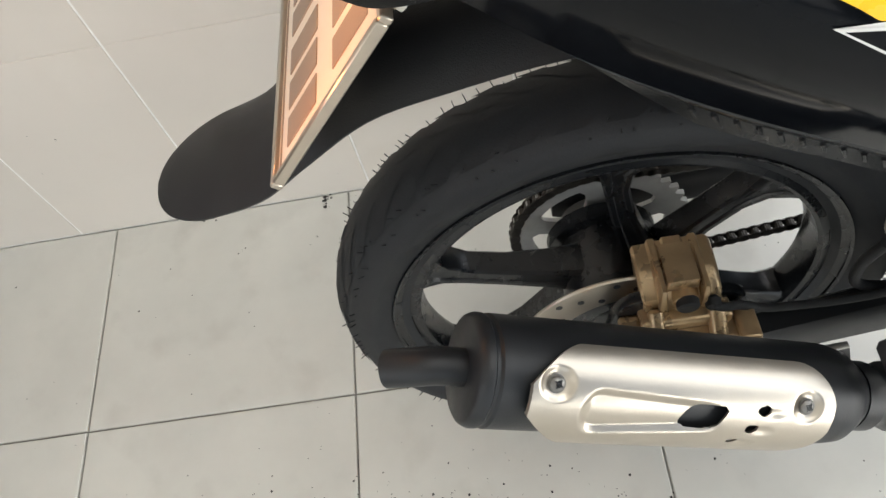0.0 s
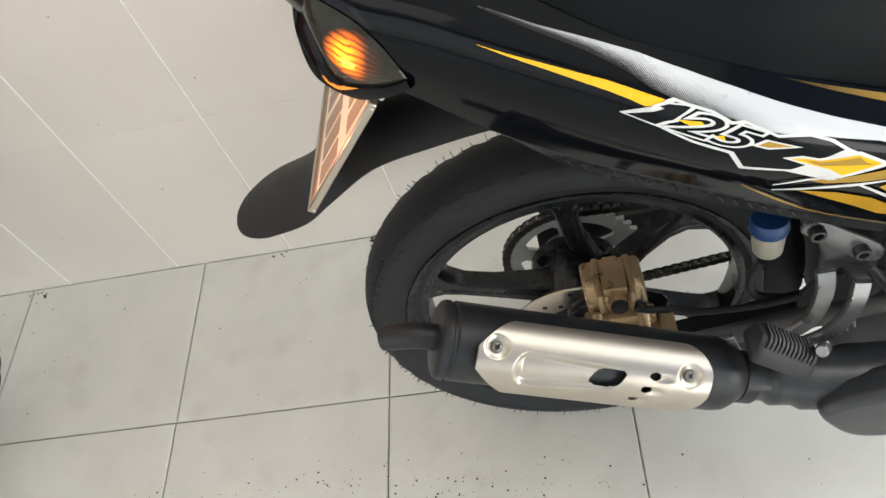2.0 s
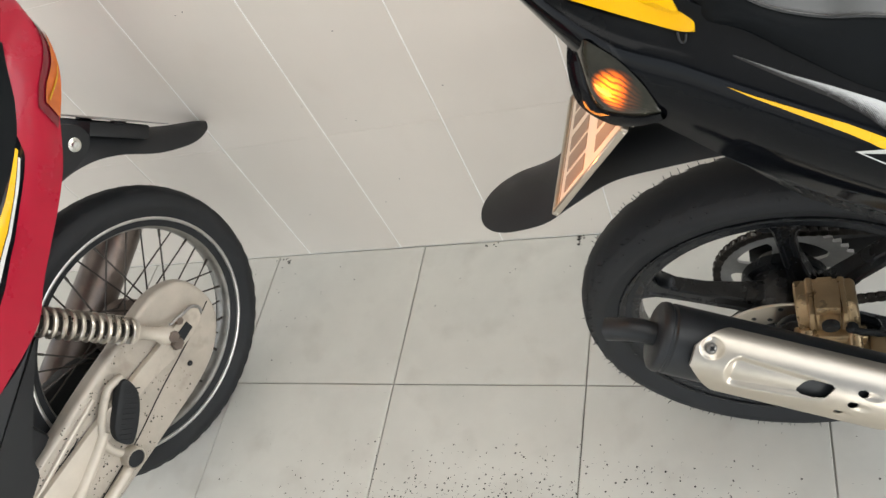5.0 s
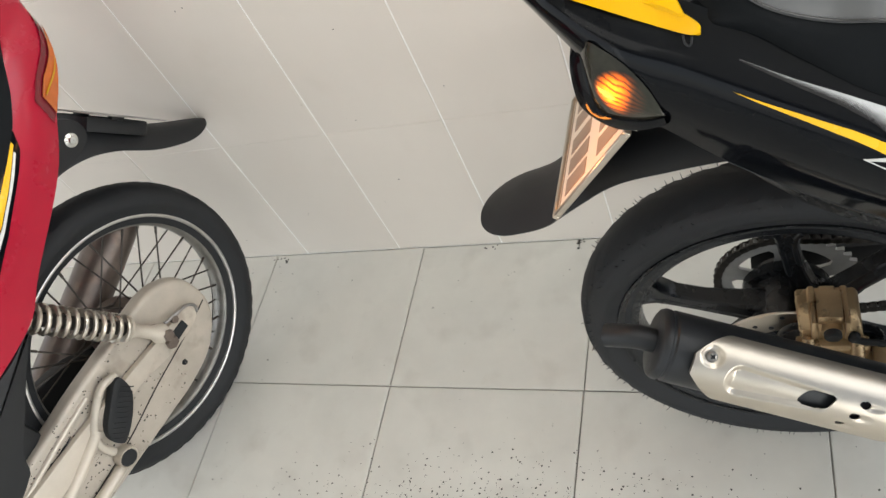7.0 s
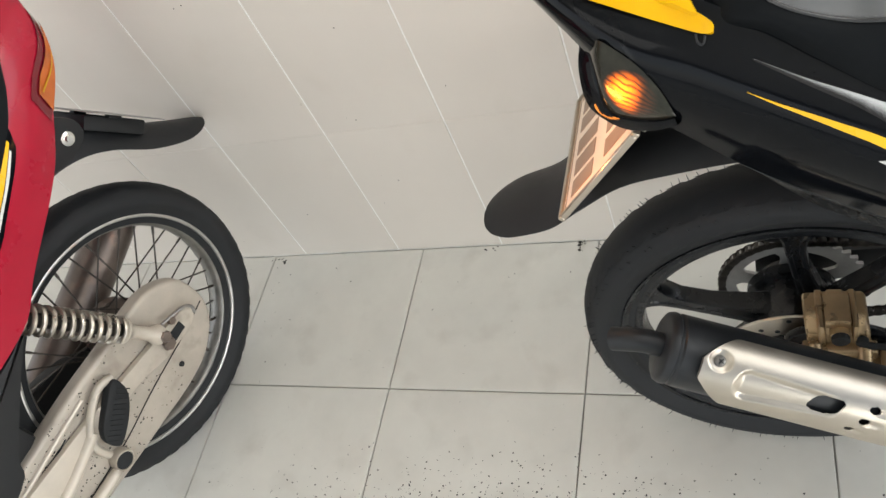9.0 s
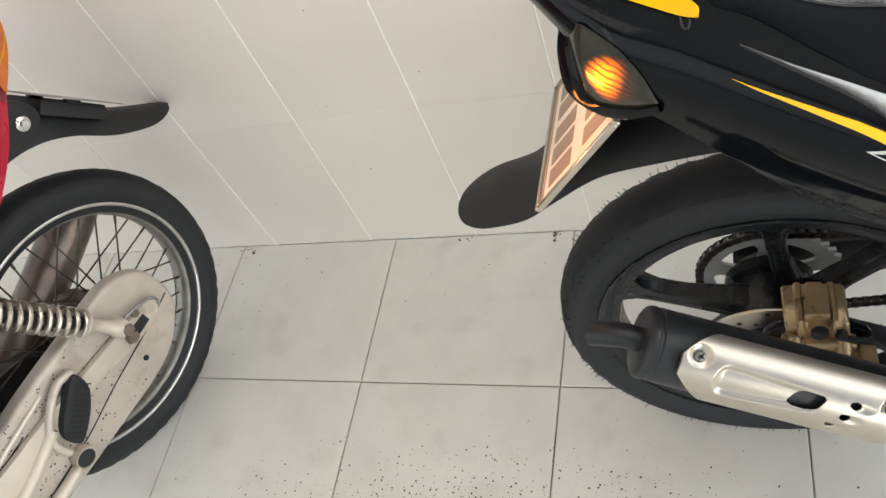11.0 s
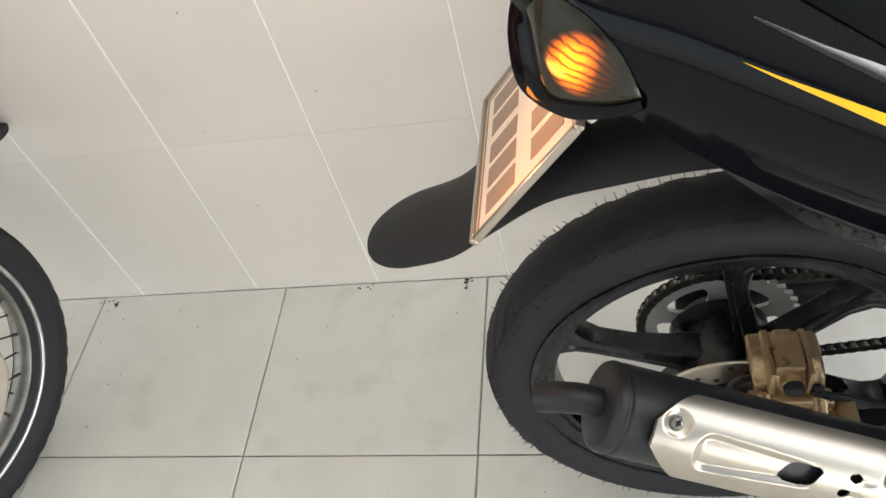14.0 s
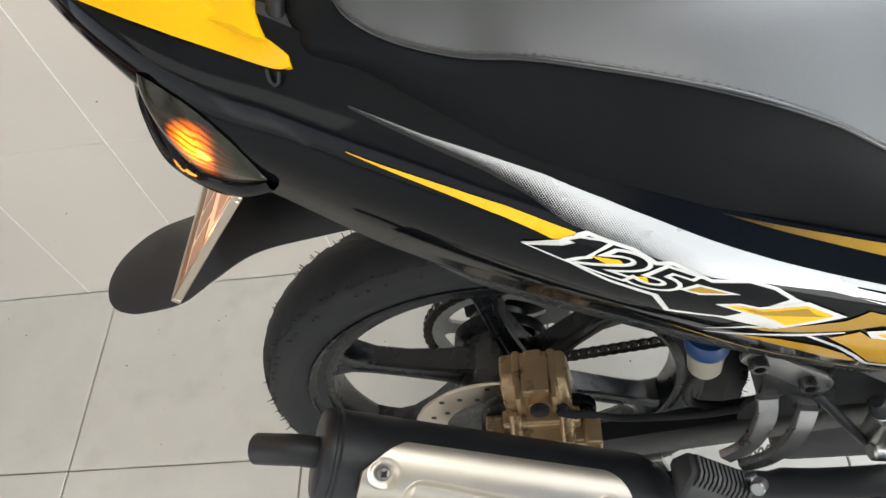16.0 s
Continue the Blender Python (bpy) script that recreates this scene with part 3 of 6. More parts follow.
def exhaust():
    muf = part("muffler", turned([(0.0, 0.010), (0.0, 0.035), (0.002, 0.0382), (0.006, 0.040), (0.010, 0.040), (0.0115, 0.0382), (0.014, 0.0382), (0.016, 0.040), (0.30, 0.040), (0.313, 0.0385), (0.326, 0.031), (0.334, 0.026), (0.336, 0.010)]), MATTE, black, "matt black muffler can")
    a = M0 + MD * 0.004 + MU * 0.002
    pts = smooth_path([a, a - MD * 0.02, a - MD * 0.035 - MU * 0.004, a + Vector((-0.055, 0.004, 0.008))], 6)
    bm = tube(pts, 0.0135, 20, caps=False)
    tube(list(reversed(pts)), 0.0110, 20, bm, caps=False)
    part("tail_pipe", bm, MATTE, muf, "black tail pipe stub")
    # pierced heat shield wrapped over the can
    S0, S1, P0, P1 = 0.032, 0.280, radians(-14), radians(92)
    NS, NP = 190, 64

    def hole(s, q):
        """True where the shield is pierced; q runs 0 to 1 across."""
        def quad(cs, cq, hs, hq, skew):
            u, w = (s - cs) / hs, (q - cq) / hq
            return abs(u - skew * w) ** 5 + abs(w) ** 4 < 1
        def dot(cs, cq, rs, rq):
            return ((s - cs) / rs) ** 2 + ((q - cq) / rq) ** 2 < 1
        return quad(0.168, 0.455, 0.0150, 0.105, 0.32) or dot(0.217, 0.545, 0.0058, 0.042) or dot(0.211, 0.37, 0.0056, 0.040) or dot(0.201, 0.215, 0.0052, 0.026)

    def inside(s, q):
        m = (s - S0) / (S1 - S0)
        lo, hi = 0.0, 1.0
        if m < 0.15:
            k = m / 0.15
            lo, hi = 0.40 * (1 - k) ** 1.15, 1 - 0.36 * (1 - k) ** 1.5
        if m > 0.86:
            k = (m - 0.86) / 0.14
            lo, hi = 0.5 - 0.5 * math.sqrt(max(0, 1 - k * k)), 0.5 + 0.5 * math.sqrt(max(0, 1 - k * k))
        return lo, hi

    bm = bmesh.new()
    grid = {}

    def lift(s, q, edge):
        r = 0.0475
        if edge:
            r = 0.0430
        # pressed-in tray and the two dished screw seats
        k = (s - 0.070) / 0.112
        mid, half = 0.44 + 0.015 * k, 0.225 - 0.095 * k
        if 0 < k < 1:
            half *= min(1, 1 - (1 - k / 0.16) ** 2 if k < 0.16 else 1) ** 0.5
            w = (q - mid) / max(half, 1e-3)
            r -= 0.0042 * min(1, max(0, (1 - abs(w)) * half * 16)) * min(1, k * 12, (1 - k) * 9)
        for cs, cq in ((0.051, 0.66), (0.254, 0.60)):
            d = math.hypot((s - cs) / 0.0125, (q - cq) / 0.135)
            r -= 0.0034 * (1 - min(1, max(0, (d - 0.45) / 0.6)) ** 2) if d < 1.05 else 0
        # small pressed lips beside the three holes
        for cs, cq in ((0.217, 0.545), (0.211, 0.37), (0.201, 0.215)):
            d = math.hypot((s - cs - 0.008) / 0.013, (q - cq + 0.02) / 0.055)
            r -= 0.0016 * max(0, 1 - d)
        return r

    for i in range(NS + 1):
        s = S0 + (S1 - S0) * i / NS
        lo, hi = inside(s, 0)
        for j in range(NP + 1):
            q = lo + (hi - lo) * j / NP
            e = i in (0, NS) or j in (0, NP)
            grid[i, j] = (bm.verts.new(mp(s, lift(s, q, e), P0 + (P1 - P0) * q)), s, q)
    for i in range(NS):
        for j in range(NP):
            c = [grid[i, j], grid[i + 1, j], grid[i + 1, j + 1], grid[i, j + 1]]
            sm, qm = sum(v[1] for v in c) / 4, sum(v[2] for v in c) / 4
            if not hole(sm, qm):
                bm.faces.new([v[0] for v in c])
    bmesh.ops.remove_doubles(bm, verts=bm.verts, dist=2e-5)
    loose = [v for v in bm.verts if not v.link_faces]
    bmesh.ops.delete(bm, geom=loose, context="VERTS")
    rim = [v for v in bm.verts if v.is_boundary]
    for k in range(3):
        bmesh.ops.smooth_vert(bm, verts=[v for v in rim if len([e for e in v.link_edges if e.is_boundary]) == 2], factor=0.5, use_axis_x=True, use_axis_y=True, use_axis_z=True)
    bmesh.ops.recalc_face_normals(bm, faces=bm.faces)
    bmesh.ops.solidify(bm, geom=bm.faces[:], thickness=0.0016)
    shield = part("heat_shield", bm, STEEL, muf, "brushed steel heat shield with slots")
    for cs, qq in ((0.051, 0.66), (0.254, 0.60)):
        ph = P0 + (P1 - P0) * qq
        n = mp(cs, 1, ph) - mp(cs, 0, ph)
        screw(shield, mp(cs, 0.0442, ph), n, 0.0056, SCREW)
    # pipe from the engine and its second cover
    a = M0 + MD * 0.328
    pts = smooth_path([a - MD * 0.01, a + MD * 0.03, a + MD * 0.08 + Vector((0, 0.0, 0.012)), (0.30, -0.190, 0.315), (0.40, -0.188, 0.312), (0.55, -0.178, 0.302)], 6)
    part("exhaust_pipe", tube(pts, [0.024] * 8 + [0.029] * 4 + [0.034] * 4 + [0.038] * (len(pts) - 16), 24), COVER, black, "satin black exhaust pipe")
    part("pipe_clamp", turned([(0.332, 0.020), (0.332, 0.0285), (0.348, 0.0285), (0.348, 0.020)], 32), MATTE, muf)
    out = rounded([(0.230, 0.334), (0.282, 0.355), (0.356, 0.366), (0.52, 0.358), (0.56, 0.31), (0.52, 0.27), (0.366, 0.258), (0.284, 0.260), (0.246, 0.292)], 5)
    cover = part("pipe_cover", plank(out, -0.235, -0.196, 0.012, seg=4), COVER, black, "satin black exhaust pipe cover")
    for x, z in ((0.299, 0.341), (0.352, 0.316)):
        screw(cover, (x, -0.2345, z), (0, -1, 0.1), 0.0062, DULL)
    part("muffler_hanger", plank([(0.135, 0.388), (0.154, 0.391), (0.163, 0.362), (0.173, 0.337), (0.151, 0.338), (0.146, 0.362)], -0.165, -0.158, 0.0015), ALUMINIUM, black, "bright hanger plate")


exhaust()


def foot_gear():
    # brake fluid reservoir
    res = part("fluid_reservoir", lathe([(0.001, -0.030), (0.014, -0.030), (0.0165, -0.026), (0.0185, 0.0), (0.0185, 0.006), (0.001, 0.006)], 32), TRANSLUCENT, black, "yellowed brake fluid reservoir", m=pose(0.196, -0.105, 0.486, 82, 0, 0) @ Matrix.Scale(0.9, 4))
    part("cap", lathe([(0.001, 0.004), (0.0205, 0.004), (0.0215, 0.007), (0.0215, 0.018), (0.0195, 0.022), (0.006, 0.0235), (0.001, 0.0235)], 32), BLUE, res, "blue screw cap", m=pose(0.196, -0.105, 0.486, 82, 0, 0) @ Matrix.Scale(0.9, 4))
    part("reservoir_hose", tube(smooth_path([(0.196, -0.098, 0.43), (0.19, -0.092, 0.39), (0.20, -0.088, 0.35), (0.24, -0.085, 0.33)], 6), 0.005, 10), PLASTIC, black)
    # bright footrest hanger: bolted plate, web darkened for shade, two bent arms
    bm = plank(rounded([(0.211, 0.526), (0.217, 0.537), (0.231, 0.535), (0.258, 0.514), (0.286, 0.490), (0.294, 0.477), (0.289, 0.464), (0.270, 0.471), (0.246, 0.493), (0.224, 0.513)], 4), -0.142, -0.136, 0.002)
    hang = part("footrest_hanger", bm, HANGER, black, "bright cast aluminium footrest hanger")
    part("hanger_web", plank(rounded([(0.226, 0.514), (0.252, 0.492), (0.289, 0.466), (0.295, 0.440), (0.295, 0.412), (0.276, 0.417), (0.262, 0.450), (0.254, 0.443), (0.240, 0.442), (0.238, 0.478)], 3), -0.1355, -0.130, 0.0015), HANGER_DARK, hang)
    for pts, w in (([(0.245, -0.137, 0.452), (0.245, -0.146, 0.434), (0.240, -0.152, 0.408), (0.230, -0.156, 0.388), (0.214, -0.158, 0.374)], 0.0095), ([(0.285, -0.137, 0.424), (0.280, -0.147, 0.404), (0.270, -0.153, 0.380), (0.254, -0.157, 0.362), (0.232, -0.158, 0.350)], 0.0095)):
        sp = smooth_path(pts, 6)
        rings = []
        for i, q in enumerate(sp):
            d = (sp[min(i + 1, len(sp) - 1)] - sp[max(i - 1, 0)]).normalized()
            n = Vector((0, 1, 0)).cross(d).normalized()
            rings.append([q + n * u * w + Vector((0, v, 0)) for u, v in ((-1, -0.001), (-0.86, -0.003), (0.86, -0.003), (1, -0.001), (1, 0.004), (-1, 0.004))])
        part("hanger_arm", loft(rings, True, True), HANGER, hang)
    for c in ((0.224, -0.142, 0.527), (0.270, -0.142, 0.488)):
        part("hanger_bolt", lathe([(0.0005, -0.004), (0.0042, -0.004), (0.0046, -0.009), (0.0072, -0.009), (0.0080, -0.007), (0.0080, 0.0), (0.0005, 0.0)], 24), HANGER_DARK, hang, m=Matrix.Translation(c))
    # rubber footrest, folded down, ribbed along its upper side
    axis, out, up = Vector((0.72, 0, -0.694)), Vector((0, -1, 0)), Vector((0.694, 0, 0.72))
    mid = Vector((0.193, -0.192, 0.411))
    section = [(-0.013, 0.006), (-0.010, 0.010), (0.006, 0.011), (0.010, 0.009), (0.024, -0.006), (0.025, -0.012), (0.021, -0.016), (-0.009, -0.015), (-0.013, -0.011)]
    rings = []
    for a, k in ((-0.041, 0.80), (-0.039, 0.93), (-0.035, 1.0), (0.034, 1.0), (0.038, 0.94), (0.040, 0.80)):
        rings.append([mid + axis * a + out * (y * k) + up * (z * k) for y, z in section])
    peg = part("footrest", loft(rings, True, True), PLASTIC, black, "folded footrest with ribbed black rubber")
    slot = [(-0.011, 0.008), (-0.009, 0.0130), (0.006, 0.0138), (0.012, 0.0105), (0.0165, 0.004), (0.010, 0.004)]
    for k in range(12):
        a = -0.0335 + 0.0059 * k
        part("rib", loft([[mid + axis * (a + e) + out * y + up * z for y, z in slot] for e in (-0.0017, 0.0017)], True, True), PLASTIC, peg)
    part("footrest_pivot", rod((0.216, -0.190, 0.398), (0.232, -0.184, 0.390), 0.0065, 14, None, 0.002), HANGER_DARK, peg)
    part("pivot_pin", rod((0.227, -0.203, 0.409), (0.234, -0.194, 0.400), 0.0068, 18, None, 0.0015), HANGER, peg)
    # brake return spring and link
    helix = [Vector((0.255 + 0.050 * k / 60, -0.120 + 0.005 * math.cos(k * 0.75), 0.276 + 0.044 * k / 60 + 0.005 * math.sin(k * 0.75))) for k in range(61)]
    part("return_spring", tube(helix, 0.0012, 6), DULL, black)
    part("inner_cover", plank(rounded([(0.225, 0.600), (0.29, 0.585), (0.37, 0.540), (0.44, 0.48), (0.44, 0.37), (0.356, 0.440), (0.313, 0.478), (0.270, 0.521), (0.245, 0.552)], 4), -0.130, -0.124, 0.002), GREY_PANEL, black, "grey plastic inner cover")
    fit = part("brake_fitting", block(0.356, 0.430, -0.150, -0.112, 0.326, 0.392, 0.012, seg=3), ALUMINIUM, black, "bare cast aluminium brake fitting")
    part("fitting_neck", rod((0.372, -0.135, 0.378), (0.352, -0.135, 0.408), 0.0105, 20, None, 0.002), ALUMINIUM, fit)
    part("fitting_lug", rod((0.354, -0.148, 0.345), (0.378, -0.148, 0.340), 0.009, 16, None, 0.002), ALUMINIUM, fit)
    boot = [(0.0, 0.007), (0.003, 0.0105), (0.006, 0.008), (0.009, 0.0100), (0.012, 0.0075), (0.015, 0.0095), (0.018, 0.007), (0.022, 0.006)]
    b0, bd = Vector((0.353, -0.135, 0.406)), Vector((-0.45, 0.0, 0.89)).normalized()
    part("rubber_boot", tube([b0 + bd * q for q, r in boot], [r for q, r in boot], 18), RUBBER, fit, "black ribbed rubber boot")
    part("pedal_rod", rod((0.288, -0.133, 0.445), (0.356, -0.133, 0.334), 0.0050, 12, None, 0.001), MATTE, black)
    # made-up dark plate that hides bright floor behind the hanger arms
    part("dark_gap_filler", plank(rounded([(0.242, 0.335), (0.256, 0.378), (0.32, 0.392), (0.33, 0.345), (0.300, 0.322), (0.262, 0.296)], 3), -0.102, -0.096, 0.002), RUBBER, black)
    part("engine_rear", block(0.30, 0.62, -0.098, 0.10, 0.20, 0.50, 0.02, seg=3), RUBBER, black, "dark engine casing")
    part("inner_mudguard", plank(rounded([(0.30, 0.36), (0.335, 0.44), (0.32, 0.56), (0.24, 0.62), (0.30, 0.66), (0.42, 0.60), (0.42, 0.34)], 4), -0.085, 0.085, 0.006), PLASTIC, black)
    for s in (-1, 1):
        part("frame_tube", tube(smooth_path([(-0.08, s * 0.07, 0.735), (0.05, s * 0.085, 0.66), (0.22, s * 0.10, 0.56), (0.36, s * 0.105, 0.50), (0.56, s * 0.10, 0.46)], 6), 0.014, 12), MATTE, black)


foot_gear()

# body shell of the tail: rings of right-hand points (y, z) from the seat's edge down to the belly
BODY = [
    (-0.262, ((-0.002, 0.886), (-0.006, 0.883), (-0.007, 0.876), (-0.005, 0.870), (0.0, 0.868))),
    (-0.235, ((-0.012, 0.890), (-0.026, 0.884), (-0.033, 0.872), (-0.028, 0.862), (0.0, 0.858))),
    (-0.200, ((-0.034, 0.889), (-0.060, 0.878), (-0.071, 0.860), (-0.064, 0.842), (0.0, 0.838))),
    (-0.165, ((-0.052, 0.884), (-0.085, 0.867), (-0.099, 0.840), (-0.090, 0.808), (0.0, 0.800))),
    (-0.130, ((-0.066, 0.876), (-0.104, 0.851), (-0.119, 0.812), (-0.110, 0.768), (0.0, 0.758))),
    (-0.090, ((-0.082, 0.864), (-0.118, 0.832), (-0.131, 0.787), (-0.121, 0.738), (0.0, 0.724))),
    (-0.050, ((-0.099, 0.849), (-0.133, 0.810), (-0.143, 0.764), (-0.130, 0.710), (0.0, 0.698))),
    (0.000, ((-0.117, 0.823), (-0.148, 0.783), (-0.156, 0.737), (-0.139, 0.681), (0.0, 0.670))),
    (0.050, ((-0.132, 0.795), (-0.161, 0.756), (-0.167, 0.711), (-0.147, 0.656), (0.0, 0.646))),
    (0.100, ((-0.143, 0.766), (-0.170, 0.728), (-0.175, 0.686), (-0.152, 0.632), (0.0, 0.625))),
    (0.160, ((-0.150, 0.736), (-0.176, 0.700), (-0.180, 0.658), (-0.157, 0.602), (0.0, 0.600))),
    (0.250, ((-0.152, 0.697), (-0.179, 0.662), (-0.182, 0.619), (-0.160, 0.559), (0.0, 0.570))),
    (0.320, ((-0.152, 0.672), (-0.180, 0.636), (-0.183, 0.592), (-0.160, 0.530), (0.0, 0.545))),
    (0.450, ((-0.150, 0.632), (-0.178, 0.594), (-0.180, 0.550), (-0.158, 0.492), (0.0, 0.51))),
    (0.620, ((-0.135, 0.60), (-0.160, 0.56), (-0.162, 0.51), (-0.145, 0.455), (0.0, 0.48))),
]


def ring_at(table, x):
    """The section at x, by smooth steps between the rings."""
    for i, (a, b) in enumerate(zip(table, table[1:])):
        if a[0] <= x <= b[0]:
            p, q = table[max(i - 1, 0)], table[min(i + 2, len(table) - 1)]
            t = (x - a[0]) / (b[0] - a[0])
            out = []
            for k in range(5):
                c = []
                for d in range(2):
                    ma = (b[1][k][d] - p[1][k][d]) / (b[0] - p[0]) * (b[0] - a[0]) if p is not a else b[1][k][d] - a[1][k][d]
                    mb = (q[1][k][d] - a[1][k][d]) / (q[0] - a[0]) * (b[0] - a[0]) if q is not b else b[1][k][d] - a[1][k][d]
                    c.append((2 * t ** 3 - 3 * t * t + 1) * a[1][k][d] + (t ** 3 - 2 * t * t + t) * ma + (-2 * t ** 3 + 3 * t * t) * b[1][k][d] + (t ** 3 - t * t) * mb)
                out.append(c)
            return out
    return [list(k) for k in table[-1 if x > 0 else 0][1]]


def flank_point(table, x, w):
    r = ring_at(table, x)[:4]
    s = min(max(w, 0), 1) * 3
    i = min(int(s), 2)
    t = s - i
    a, b, c, d = r[max(i - 1, 0)], r[i], r[i + 1], r[min(i + 2, 3)]
    return Vector((x, *(0.5 * (2 * b[k] + (c[k] - a[k]) * t + (2 * a[k] - 5 * b[k] + 4 * c[k] - d[k]) * t * t + (3 * b[k] - a[k] - 3 * c[k] + d[k]) * t ** 3) for k in range(2))))


def flank(table, x, w, lift=0.0):
    """A point of the flank that has negative Y: w 0 at the seat's edge, 1 at the lower edge; lift: metres off the skin."""
    p = flank_point(table, x, w)
    if lift:
        n = (flank_point(table, x + 0.004, w) - flank_point(table, x - 0.004, w)).cross(flank_point(table, x, min(1, w + 0.03)) - flank_point(table, x, max(0, w - 0.03))).normalized()
        if n.y > 0:
            n = -n
        p = p + n * lift
    return p


def shell(table, x0, x1, n, bm=None):
    """Both flanks, deck and belly between two stations."""
    rings = []
    for i in range(n + 1):
        x = x0 + (x1 - x0) * i / n
        right = [flank_point(table, x, k / 15) for k in range(16)]
        r = ring_at(table, x)
        rings.append([Vector((x, 0, r[0][1] - 0.020))] + right + [Vector((x, 0, r[4][1]))] + [Vector((p.x, -p.y, p.z)) for p in reversed(right)])
    return loft(rings, True, True, bm)


def decal(name, polygon, material, parent, table, lift=0.0006, flip=1, fine=0.008, label=""):
    """A sticker cut to an (x, w) outline and laid on a flank."""
    bm = bmesh.new()
    f = bm.faces.new([bm.verts.new((x, w * 0.2, 0)) for x, w in polygon])
    bmesh.ops.triangulate(bm, faces=[f])
    for k in range(5):
        long = [e for e in bm.edges if e.calc_length() > fine]
        if not long:
            break
        bmesh.ops.subdivide_edges(bm, edges=long, cuts=1)
        bmesh.ops.triangulate(bm, faces=bm.faces[:])
    for v in bm.verts:
        p = flank(table, v.co.x, v.co.y / 0.2, lift)
        v.co = Vector((p.x, p.y * flip, p.z))
    return part(name, bm, material, parent, label)


def lofted_uv(rows):
    """A sheet over rows of points with (along, across) coordinates."""
    bm = bmesh.new()
    layer = bm.loops.layers.uv.new("UVMap")
    vs = [[bm.verts.new(p) for p in r] for r in rows]
    at = {v: (i / (len(vs) - 1), j / (len(r) - 1)) for i, r in enumerate(vs) for j, v in enumerate(r)}
    for r, q in zip(vs, vs[1:]):
        for j in range(len(r) - 1):
            f = bm.faces.new((r[j], r[j + 1], q[j + 1], q[j]))
            for lp in f.loops:
                lp[layer].uv = at[lp.vert]
    return bm


def band(name, upper, lower, material, parent, table, lift=0.0006, flip=1, n=60, label=""):
    """A sticker between two (x, w) lines, smooth along its length."""
    def at(line, x):
        for (a, u), (b, v) in zip(line, line[1:]):
            if a <= x <= b:
                return u + (v - u) * (x - a) / (b - a)
        return line[-1][1] if x > line[-1][0] else line[0][1]
    x0, x1 = upper[0][0], upper[-1][0]
    rows = []
    for i in range(n + 1):
        x = x0 + (x1 - x0) * i / n
        u, v = at(upper, x), at(lower, x)
        row = [flank(table, x, u + (v - u) * k / 6, lift) for k in range(7)]
        rows.append([Vector((p.x, p.y * flip, p.z)) for p in row])
    return part(name, lofted_uv(rows), material, parent, label)


fairing = part("tail_fairing", shell(BODY, -0.2265, 0.62, 72), GLOSS, black, "glossy black tail fairing with yellow and silver graphics")
part("tail_light", shell(BODY, -0.262, -0.227, 10), REDLENS, black, "dark red tail light lens")


def under_panel():
    """The turned-in lip of the fairing and the ribbed black splash panel behind it."""
    for s in (1, -1):
        rows = []
        for i in range(61):
            x = -0.085 + 0.46 * i / 60
            p = flank_point(BODY, x, 1.0)
            k = min(1.0, max(0.0, (x + 0.085) / 0.10)) * min(1.0, max(0.0, (0.375 - x) / 0.06))
            rows.append([Vector((x, s * (p.y + dy * 0.6), p.z + dz * k)) for dy, dz in ((0.002, 0.004), (0.000, -0.002), (0.004, -0.006), (0.012, -0.008), (0.016, -0.016), (0.020, -0.027), (0.028, -0.030), (0.040, -0.026))])
        panel = part("splash_panel", loft(rows, False, False), PLASTIC_GLOSS, black, "black moulded splash panel under the fairing")
        for i in range(17):
            x = 0.010 + 0.0125 * i
            p = flank_point(BODY, x, 1.0)
            a, b = Vector((x - 0.003, s * (p.y + 0.0085), p.z - 0.011)), Vector((x + 0.004, s * (p.y + 0.0130), p.z - 0.026))
            part("panel_rib", tube([a, b], 0.0016, 6), PLASTIC_GLOSS, panel)


under_panel()


